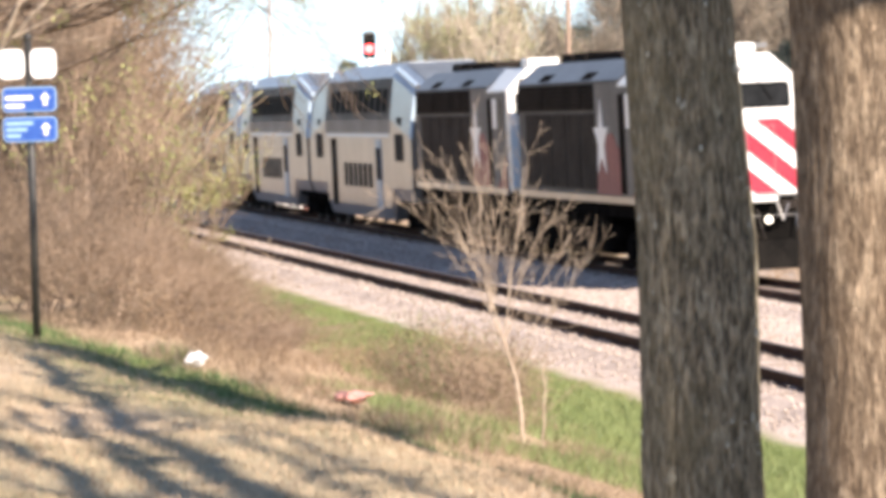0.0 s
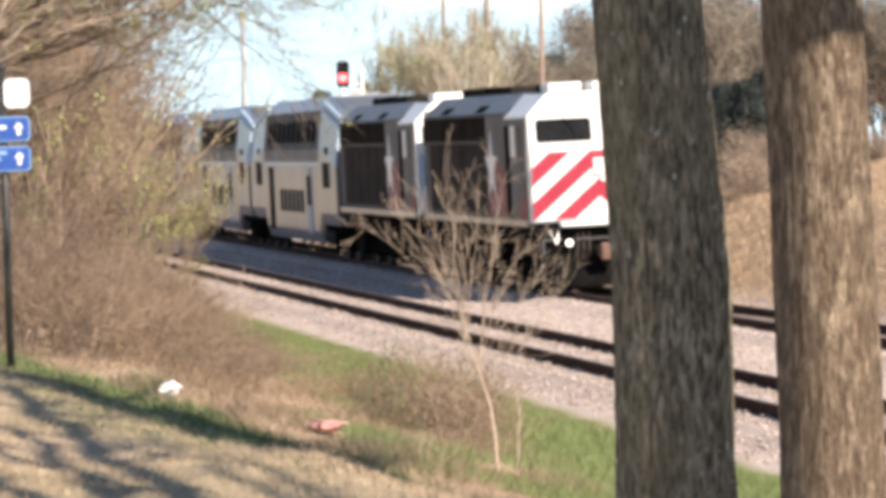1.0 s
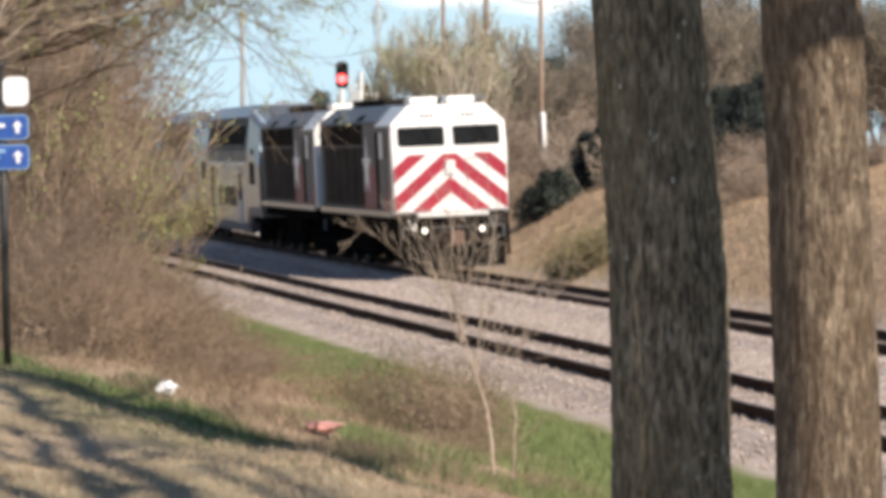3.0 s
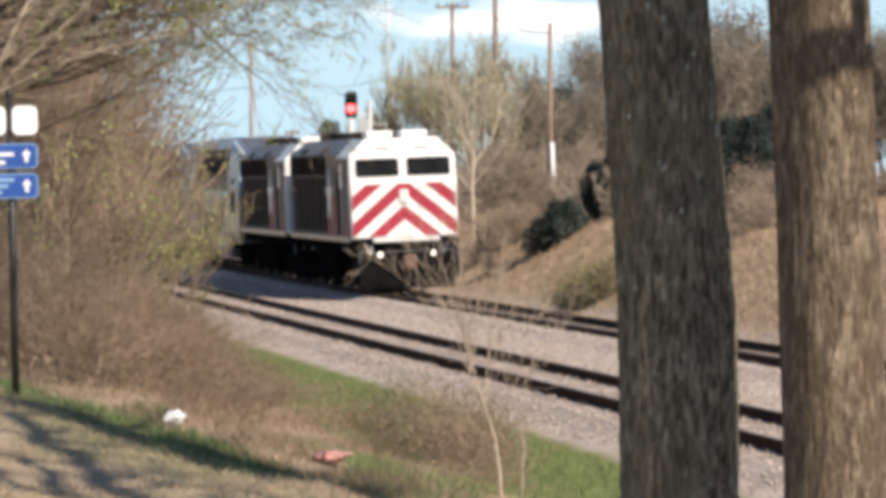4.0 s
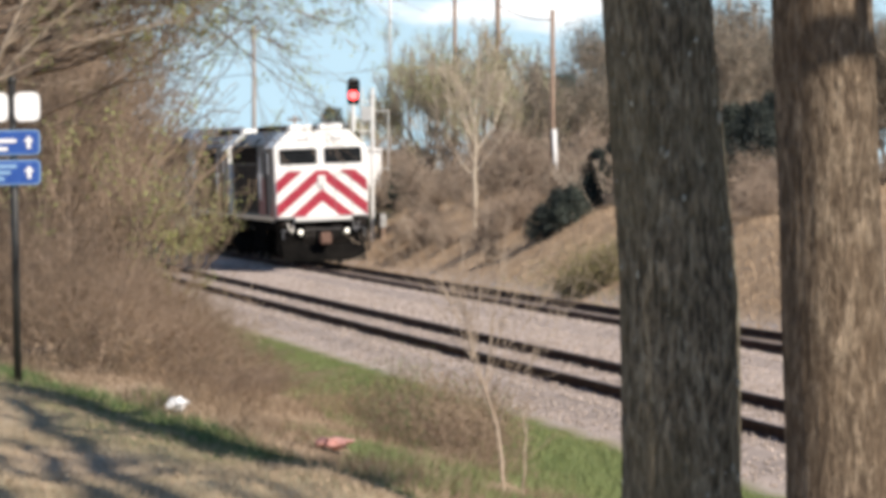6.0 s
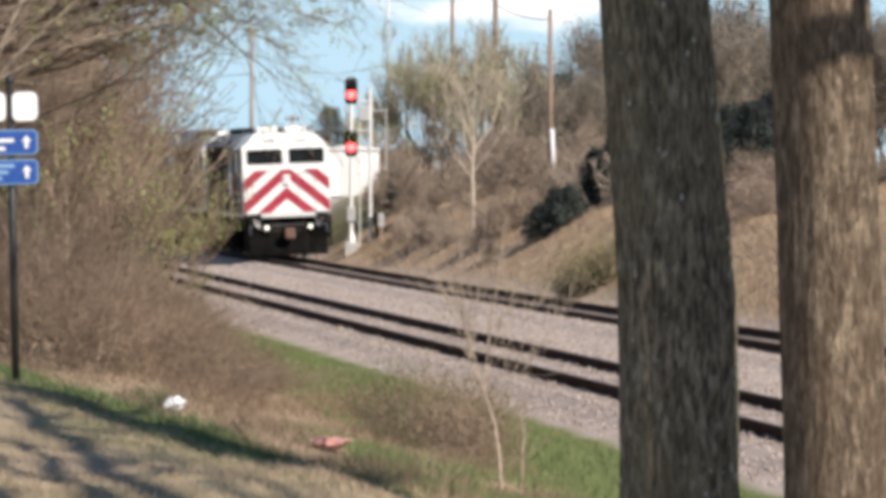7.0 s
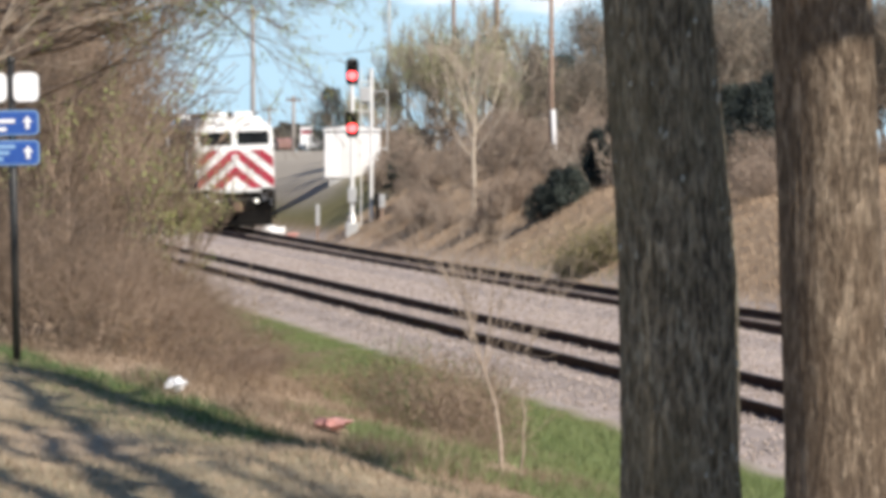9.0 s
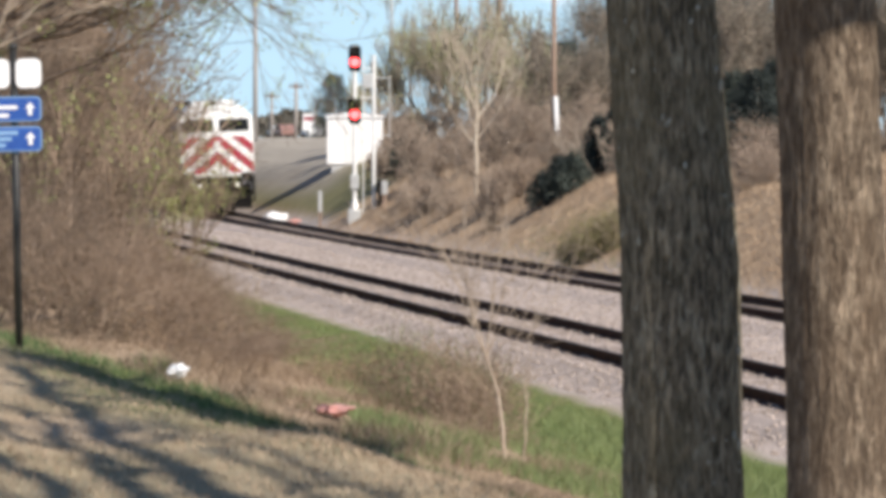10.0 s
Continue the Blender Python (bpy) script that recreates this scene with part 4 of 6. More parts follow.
def signal_mast():
    x, y = -3.39, 183.0
    z = float(ground_z(x, y))
    t = thing("signal_mast", "grey railway signal mast with two lit red heads", "railway signal", at=(x, y, 0.1))
    part("base", box(bmesh.new(), -0.25, -0.25, -0.5, 0.25, 0.25, 0.35, 0.05), M_GALV, t, "pale concrete base")
    part("base_cone", tube(bmesh.new(), (0, 0, 0.35), (0, 0, 0.75), 0.2, 0.09), M_GALV, t)
    part("mast", tube(bmesh.new(), (0, 0, 0.3), (0, 0, 6.45), 0.08, 0.075), M_WHITE, t, "white painted steel mast")
    part("junction_box", box(bmesh.new(), -0.16, -0.15, 1.1, 0.16, 0.1, 1.65, 0.03), M_GALV, t)
    for zc in (5.95, 4.0):
        h = part("signal_head", box(bmesh.new(), -0.21, -0.12, zc - 0.46, 0.21, 0.1, zc + 0.46, 0.08), M_BLACK, t, "black signal head")
        part("backplate", prism(bmesh.new(), rounded(-0.235, zc - 0.5, 0.235, zc + 0.54, 0.2, 6), 0.02, at=0.1), M_BLACK, h)
        for dz, m in ((0.28, M_GLASS), (-0.12, M_REDLAMP)):
            lens = part("lens", tube(bmesh.new(), (0, -0.14, zc + dz), (0, -0.12, zc + dz), 0.165 if dz < 0 else 0.1, sides=16), m, h)
            hood = bmesh.new()
            tube(hood, (0, -0.36, zc + dz + 0.14), (0, -0.12, zc + dz + 0.16), 0.03, 0.05, 8)
            part("hood", hood, M_BLACK, h)
    lad = bmesh.new()
    tube(lad, (0.32, 0.25, 0), (0.32, 0.25, 6.1), 0.025, sides=6)
    tube(lad, (1.3, 0.25, 3.0), (1.3, 0.25, 5.3), 0.016, sides=6)
    tube(lad, (0.71, 0.25, -0.3), (0.71, 0.25, 6.1), 0.065, sides=8)
    for z0 in (3.1, 5.25):
        tube(lad, (0.71, 0.25, z0), (1.3, 0.25, z0), 0.016, sides=6)
    for z0 in (4.5, 5.0, 5.6):
        tube(lad, (0.05, 0.2, z0), (0.71, 0.25, z0), 0.025, sides=6)
    part("ladder", lad, M_WHITE, t, "pale steel service ladder and rail")
    box2 = bmesh.new()
    box(box2, 0.28, 0.1, 4.85, 0.7, 0.5, 5.4, 0.03)
    part("case", box2, M_GALV, t)


signal_mast()


def relay_house():
    x, y = -3.93, 212.0
    t = thing("relay_house", "white metal signal relay house on the embankment", "equipment hut", at=(x, y, 1.97), turn=1.5)
    part("wall", box(bmesh.new(), -1.2, -0.9, 0.0, 1.2, 0.9, 2.0, 0.03), M_SIGNWHITE, t, "white sheet-metal walls")
    r = prism(bmesh.new(), ((-1.25, 2.0), (1.25, 2.0), (1.25, 2.1), (0, 2.25), (-1.25, 2.1)), 1.96, at=-0.98)
    part("roof", r, M_SIGNWHITE, t)
    d = part("door", box(bmesh.new(), -0.45, -0.925, 0.1, 0.45, -0.902, 1.85, 0.01), M_WHITE, t)
    part("handle", box(bmesh.new(), 0.3, -0.96, 0.9, 0.36, -0.925, 1.05), M_GALV, d)
    part("foundation", box(bmesh.new(), -1.0, -0.8, -1.0, 1.0, 0.8, 0.02), M_GALV, t, "concrete foundation")


relay_house()


def small_posts():
    for x, y, h, w, m, name, lab in ((-4.55, 178.0, 1.55, 0.1, M_GALV, "marker_post", "pale trackside marker post"), (-2.25, 181.0, 1.0, 0.16, M_GALV, "cable_post", "grey trackside cable post"), (-2.4, 183.0, 0.9, 0.22, M_GRILLE, "switch_box", "small dark trackside equipment case")):
        z = float(ground_z(x, y))
        t = thing(name, lab, "post", at=(x, y, z))
        part("stake", box(bmesh.new(), -w / 2, -w / 2, -0.3, w / 2, w / 2, h * 0.5, 0.01), M_GRILLE if m is M_GRILLE else M_POLE, t)
        part("top", box(bmesh.new(), -w * 0.7, -w * 0.6, h * 0.5, w * 0.7, w * 0.6, h, 0.02), m, t)
    for i, (x, y, r, m, lab) in enumerate(((-6.97, 201.0, 0.36, M_BAG, "white bundle lying beside the track"), (-6.05, 197.0, 0.18, M_PINK, "small pale red litter beside the track"))):
        lump("litter", (x, y, float(ground_z(x, y)) + r * 0.45), (r * 1.5, r, r * 0.7), m, lab, 40 + i)


def lump(name, at, size, material, label, seed):
    b = bmesh.new()
    bmesh.ops.create_icosphere(b, subdivisions=3, radius=1.0)
    for v in b.verts:
        k = 1 + 0.55 * noise.noise(v.co * 1.7 + Vector((seed * 3.1, 0, 0))) + 0.3 * noise.noise(v.co * 4.3 + Vector((0, seed, 0)))
        v.co = Vector((v.co.x * size[0], v.co.y * size[1], v.co.z * size[2])) * k
    me = bpy.data.meshes.new(name)
    b.to_mesh(me)
    b.free()
    me.materials.append(material)
    ob = new(name, me)
    ob.location = at
    return tagged(ob, label, "litter")


small_posts()
for x, y, size, m, lab, sd in ((-1.985, 36.4, (0.075, 0.07, 0.048), M_BAG, "crumpled white plastic bag in the grass", 6), (-0.77, 34.3, (0.11, 0.16, 0.042), M_PINK, "crumpled faded red bag in dry weeds", 9)):
    lump("plastic_bag", (x, y, float(ground_z(x, y)) + 0.07), size, m, lab, sd)


def utility_pole(u, y, top, label, arms=(), guard=False, r=0.15, m=None, foot=None):
    x = u * y
    z = float(ground_z(x, y))
    t = thing("utility_pole", label, "utility pole", "utility poles", at=(x, y, z))
    h = top - z
    part("shaft", tube(bmesh.new(), (0, 0, -0.6), (0, 0, h), r, r * 0.65, 12), m or M_POLE, t, smooth=True)
    for za, w in arms:
        a = part("crossarm", box(bmesh.new(), -w / 2, -0.16, h - za - 0.06, w / 2, -0.06, h - za + 0.06, 0.01), M_POLE, t)
        for k in range(4):
            part("insulator", tube(bmesh.new(), (-w / 2 + 0.1 + k * (w - 0.2) / 3, -0.11, h - za + 0.06), (-w / 2 + 0.1 + k * (w - 0.2) / 3, -0.11, h - za + 0.22), 0.04, 0.03, 8), M_GRILLE, a)
    if guard:
        part("guy_guard", tube(bmesh.new(), (0.12, -0.3, 0.5), (0.05, -0.2, 2.05), 0.075, 0.09, 8), M_SIGNWHITE, t, "white guy-wire guard")
    return t


utility_pole(18 / 8699, 235, 11.8, "weathered wooden utility pole with crossarm", ((0.25, 1.6),), r=0.13)
utility_pole(94 / 8699, 215, 14.5, "tall weathered wooden utility pole", (), r=0.14)
utility_pole(191 / 8699, 172, 8.75, "brown wooden pole with white guy guard", (), True, r=0.11)
utility_pole(-337 / 8699, 300, 11.9, "pale grey wooden utility pole beyond the trees", ((0.3, 0.9),), r=0.16, m=M_PALEPOLE)
utility_pole(-96 / 8699, 250, 15.5, "slim grey steel pole", (), r=0.08, m=M_GALV)
utility_pole(-265 / 8699, 330, 6.8, "distant pale wooden utility pole", ((0.3, 1.0),), r=0.14, m=M_PALEPOLE)
utility_pole(-308 / 8699, 420, 7.0, "distant pale wooden utility pole", ((0.4, 1.4),), r=0.15, m=M_PALEPOLE)

# ================= trees and brush =================


def tapered_trunk(name, profile, label, seed, limb=(), bark=None):
    """A big trunk: rows of x, y, z, radius; ridged bark in relief."""
    rng = np.random.default_rng(seed)
    zs = np.linspace(profile[0][2], profile[-1][2], 210)
    c = [np.interp(zs, [p[2] for p in profile], [p[k] for p in profile]) for k in (0, 1, 3)]
    k = 168
    t = thing(name, label, "tree", "shade trees", at=(0, 0, 0))
    g = np.linspace(0, 2 * math.pi, k, endpoint=False)
    V = np.zeros((len(zs), k, 3))
    for i, z in enumerate(zs):
        rough = np.array([noise.noise((math.cos(a) * 7.0 + seed, math.sin(a) * 7.0, z * 2.6)) * 0.035 + abs(noise.noise((math.cos(a) * 17 + seed, math.sin(a) * 17, z * 5.0))) * 0.03 + noise.noise((math.cos(a) * 33, math.sin(a) * 33 + seed, z * 9.0)) * 0.018 for a in g])
        low = 0.035 * np.sin(g * 2 + z * 1.3 + seed) + 0.02 * np.sin(g * 3 - z * 2.1)
        r = c[2][i] * (1 + rough + low)
        V[i, :, 0], V[i, :, 1], V[i, :, 2] = c[0][i] + r * np.cos(g), c[1][i] + r * np.sin(g), z
    i, j = np.meshgrid(np.arange(len(zs) - 1), np.arange(k), indexing="ij")
    f = np.stack([i * k + j, i * k + (j + 1) % k, (i + 1) * k + (j + 1) % k, (i + 1) * k + j], -1).reshape(-1, 4)
    tr = quads("trunk", V.reshape(-1, 3), f, bark or M_BARK, t, "ridged bark")
    tr.data.polygons.foreach_set("use_smooth", [True] * len(tr.data.polygons))
    segs, tips = list(limb), []
    top = V[-1].mean(0)
    for n in range(6):
        d = rng.normal(size=3)
        d[2] = abs(d[2]) + 0.9
        grow(rng, top - (0, 0, 0.2), d, 2.6, c[2][-1] * 0.55, 3, segs, tips, 0.55, 0.2, (2, 3), 0.7, 0.15, 4, 0.006)
    limbs("crown", segs, bark or M_BARK, t, 5, "bare forking limbs")
    return t


tapered_trunk("shade_tree", ((0.74, 15, 1.2, 0.215), (0.728, 15, 1.9, 0.190), (0.722, 15, 2.21, 0.184), (0.716, 15, 2.77, 0.184), (0.676, 15, 3.30, 0.168), (0.645, 15, 3.73, 0.163), (0.60, 15, 4.6, 0.155), (0.56, 15.1, 6.0, 0.14)), "thick grey-barked tree trunk standing in shade", 2)
tapered_trunk("shade_tree", ((1.18, 14.42, 1.2, 0.19), (1.16, 14.42, 1.9, 0.157), (1.156, 14.42, 2.27, 0.147), (1.134, 14.42, 2.95, 0.144), (1.12, 14.42, 3.37, 0.146), (1.107, 14.42, 3.69, 0.146), (1.09, 14.42, 4.6, 0.14), (1.1, 14.4, 6.2, 0.12)), "sunlit brown ridged tree trunk", 5, (), M_BARKBROWN)

# Unseen trunk, added sunward of the other two to shade their left edges.
tapered_trunk("shade_tree", ((3.30, 11.2, 1.2, 0.23), (3.29, 11.2, 2.0, 0.185), (3.28, 11.2, 4.5, 0.17), (3.27, 11.2, 8.2, 0.14)), "unseen grey-barked trunk, added to shade its neighbours", 7)


def lichen_spots():
    """Pale flecks on the shaded trunk."""
    rng = np.random.default_rng(12)
    for k in range(46):
        z = rng.uniform(2.1, 3.9)
        cx = np.interp(z, (2.2, 2.77, 3.3, 3.75), (0.722, 0.716, 0.676, 0.645))
        r = np.interp(z, (2.2, 2.77, 3.3, 3.75), (0.187, 0.187, 0.173, 0.168))
        g = radians(rng.uniform(-165, -15))
        b = bmesh.new()
        bmesh.ops.create_icosphere(b, subdivisions=1, radius=rng.uniform(0.003, 0.009))
        o = mesh_from(b, "lichen_spot", M_LICHEN)
        o.location = (cx + r * math.cos(g), 15 + r * math.sin(g), z)
        o.scale = (1, 0.5, rng.uniform(1, 2.8))
        tagged(o, "pale lichen fleck on bark", "lichen", "lichen flecks")


def mesh_from(b, name, material):
    me = bpy.data.meshes.new(name)
    b.to_mesh(me)
    b.free()
    me.materials.append(material)
    return new(name, me)


lichen_spots()


def bare_tree(name, label, rng, height, twig, leaf=None, leaf_n=0, leaf_size=0.1, depth=4, spread=0.55, r=0.12, stems=1, lift=0.22, thin=0.006, kids=(2, 4), at=(0, 0, 0), group="", category="tree", jitter=0.2):
    t = thing(name, label, category, group, at=at)
    segs, tips = [], []
    for k in range(stems):
        d = np.array([rng.normal() * (0.05 if stems == 1 else 0.35), rng.normal() * (0.05 if stems == 1 else 0.35), 1.0])
        b = (rng.normal() * 0.04 * (stems > 1) * height, rng.normal() * 0.04 * (stems > 1) * height, -0.2)
        grow(rng, b, d, height * 0.40 * rng.uniform(0.85, 1.1), r, depth, segs, tips, spread, lift, kids, 0.66, 0.12, 4, thin)
    s = np.array(segs)
    top = max(s[:, 5].max(), 0.1)
    s[:, :6] *= height / top
    thick = s[:, 6] > r * 0.34
    if stems == 1:
        limbs("trunk", s[thick], twig, t, 6)
        limbs("crown", s[~thick], twig, t, 3)
    else:
        limbs("crown", s, twig, t, 4)
    if leaf is not None and leaf_n:
        tp = np.array(tips) * height / top
        c = tp[rng.integers(0, len(tp), leaf_n)] + rng.normal(size=(leaf_n, 3)) * jitter
        leaves("foliage", c, leaf_size, leaf, t, rng)
    return t


def left_brush():
    rng = np.random.default_rng(21)
    made = []
    for k in range(5):
        h = (3.2, 3.8, 2.6, 4.2, 3.0)[k]
        made.append((h, bare_tree("brush_shrub", "tangled leafless tan brush on the bank", rng, h, M_TWIG, M_DRYLEAF, 1300, 0.017, 3, 0.6, 0.020, 7, 0.16, 0.0038, (3, 4), (-60 - 5 * k, -60, 1.5), "bank brush", "shrub", 0.18)))
    spots = []
    while len(spots) < 46:
        y = rng.uniform(43.5, 96)
        edge = np.interp(y, (43, 60, 80, 96), (0, 55, 105, 150))
        u = edge - abs(rng.normal()) * 170
        x = (u - 784) / 8699 * y
        p = across(x, y)
        if p < 2.6 or p > 9.6:
            continue
        spots.append((x, y, u, edge))
    for i, (x, y, u, edge) in enumerate(spots):
        h, src = made[i % 5]
        want = min(6.4, (2.0 + (edge - u) * 0.013) * (y / 60) ** 0.5 + rng.uniform(0.2, 1.2))
        m = pose(x, y, float(ground_z(x, y)) - 0.05, 0, 0, rng.uniform(0, 360))
        if i < 5:
            src.matrix_basis = m
            o = src
        else:
            o = copy_thing(src, m)
        o.scale = (1.0, 1.0, max(0.45, want / h))
    # taller thicket behind, and low growth along its foot
    for k in range(26):
        y = rng.uniform(56, 96)
        x = (rng.uniform(-80, 105) - 784) / 8699 * y
        h, src = made[(1, 3)[k % 2]]
        o = copy_thing(src, pose(x, y, float(ground_z(x, y)) - 0.05, 0, 0, rng.uniform(0, 360)))
        o.scale = (1.0, 1.0, rng.uniform(5.0, 6.6) / h)
    for k in range(34):
        y = rng.uniform(62, 100)
        u = rng.uniform(150, 350)
        x = (u - 784) / 8699 * y
        if across(x, y) > 9.8:
            continue
        h, src = made[k % 5]
        o = copy_thing(src, pose(x, y, float(ground_z(x, y)) - 0.05, 0, 0, rng.uniform(0, 360)))
        o.scale = (0.55, 0.55, rng.uniform(0.55, 1.15) * (1.25 - (u - 150) / 360) / h)
    k = 0
    while k < 95:
        y = rng.uniform(44, 76)
        u = rng.uniform(-30, 410)
        x = (u - 784) / 8699 * y
        if not lawn_edge(x, y) + 0.35 < across(x, y) < 8.8:
            continue
        h, src = made[k % 5]
        o = copy_thing(src, pose(x, y, float(ground_z(x, y)) - 0.05, 0, 0, rng.uniform(0, 360)))
        o.scale = (0.6, 0.6, (0.35 + max(0.0, 1.6 * (1 - u / 330)) * rng.uniform(0.6, 1.1)) / h)
        k += 1


left_brush()


def overhanging_tree():
    rng = np.random.default_rng(33)
    x, y = -5.3, 50.0
    t = thing("budding_tree", "leafing tree with tan limbs leaning over the bank", "tree", at=(x, y, float(ground_z(x, y))))
    segs, tips = [], []
    trunk = [(0, 0, -0.3), (0.1, 0, 1.2), (0.35, -0.1, 2.4), (0.5, -0.2, 3.6), (0.7, -0.2, 5.2), (0.8, -0.1, 7.0)]
    for k, (a, b) in enumerate(zip(trunk, trunk[1:])):
        segs.append((*a, *b, 0.15 - 0.022 * k, 0.13 - 0.022 * k))
    low_limbs = ((2.0, (1, -0.1, 0.05), 1.9), (2.4, (1, 0.25, 0.28), 2.1), (2.9, (1, -0.2, 0.42), 2.0), (3.4, (1, 0.1, 0.18), 2.3), (3.7, (1, 0.3, 0.05), 2.3), (4.2, (1, -0.1, 0.10), 2.4), (4.8, (1, 0.1, 0.0), 2.3), (5.4, (1, 0.2, -0.08), 2.2), (3.2, (0.9, -0.4, 0.5), 2.0), (4.0, (0.8, 0.4, 0.4), 2.0), (5.9, (0.9, 0, 0.2), 2.2), (3.0, (1, 0.15, 0.30), 1.9), (3.5, (1, -0.25, 0.22), 2.0), (3.9, (1, 0.2, 0.15), 2.2), (4.4, (1, -0.15, 0.05), 2.3), (2.6, (1, 0.1, 0.45), 1.8), (3.3, (1, 0.3, 0.35), 1.9))
    twiggy_limbs = ((2.8, (1, 0.1, 0.15), 1.5), (3.1, (1, -0.1, 0.12), 1.6), (3.4, (1, 0.2, 0.1), 1.5), (3.6, (1, -0.2, 0.05), 1.6), (3.8, (1, 0.1, 0.0), 1.5), (3.0, (1, 0.3, 0.2), 1.4), (4.1, (1, -0.1, -0.05), 1.6))
    for z0, d, ln in low_limbs + twiggy_limbs:
        q = (np.interp(z0, (0, 1.2, 2.4, 3.6, 5.2, 7), (0, 0.1, 0.35, 0.5, 0.7, 0.8)), -0.15, z0)
        grow(rng, q, d, ln * 0.95, 0.036, 4, segs, tips, 0.42, 0.05, (2, 4), 0.6, 0.10, 5, 0.0026)
    s = np.array(segs)
    thick = s[:, 6] > 0.03
    limbs("trunk", s[thick], M_TWIG, t, 7)
    limbs("crown", s[~thick], M_TWIG, t, 3)
    for way, r in ((((0.45, -0.6, 1.9), (0.9, -1.0, 2.9), (1.1, -1.0, 3.35), (1.28, -1.0, 3.7), (1.45, -1.0, 4.3)), 0.032), (((0.5, -0.6, 2.2), (1.03, -1.0, 2.8), (1.4, -1.0, 3.15), (1.8, -1.0, 3.5), (2.2, -0.9, 3.8)), 0.022), (((0.4, -0.5, 2.1), (0.84, -1.0, 2.58), (1.4, -1.0, 2.85), (1.86, -1.0, 3.02), (2.75, -1.0, 3.2), (3.3, -0.9, 3.5)), 0.016), (((0.7, -0.3, 3.2), (1.5, -0.7, 3.55), (2.6, -0.8, 3.95), (3.3, -0.8, 4.4)), 0.02)):
        limb = []
        for k, (a, b) in enumerate(zip(way, way[1:])):
            f0, f1 = 1 - k / len(way) * 0.8, 1 - (k + 1) / len(way) * 0.8
            limb.append((*a, *b, r * f0, r * f1))
            for _ in range(3):
                grow(rng, b, (0.8, rng.normal() * 0.3, 0.5 + rng.normal() * 0.4), 0.7, r * 0.35, 2, limb, tips, 0.45, 0.1, (2, 3), 0.6, 0.1, 4, 0.002)
        limbs("limb", limb, M_LIMB, t, 5, "pale tan forking limb")
    tp = np.array(tips)
    tufts = tp[rng.integers(0, len(tp), 1500)]
    n = 24000
    c = tufts[rng.integers(0, len(tufts), n)] + rng.normal(size=(n, 3)) * 0.045
    leaves("foliage", c, 0.019, M_LEAF, t, rng, label="small yellow-green spring leaves")
    return t


overhanging_tree()


def leafy_shrubs():
    rng = np.random.default_rng(44)
    for u, v, y, h in ((262, 345, 66, 1.3), (235, 385, 62, 1.3), (300, 378, 74, 1.1), (262, 425, 70, 1.2), (150, 270, 46, 1.6)):
        x = (u - 784) / 8699 * y
        z = 3.15 - (v - 338) / 8699 * y
        g = float(ground_z(x, y))
        top = z + 0.35
        o = bare_tree("leafing_shrub", "slender shrub with fresh yellow-green leaves", rng, top - g, M_TWIG, M_LEAF, 1000, 0.022, 3, 0.28, 0.016, 3, 0.3, 0.004, (2, 3), (x, y, g), "leafing shrubs", "shrub", 0.05)


leafy_shrubs()


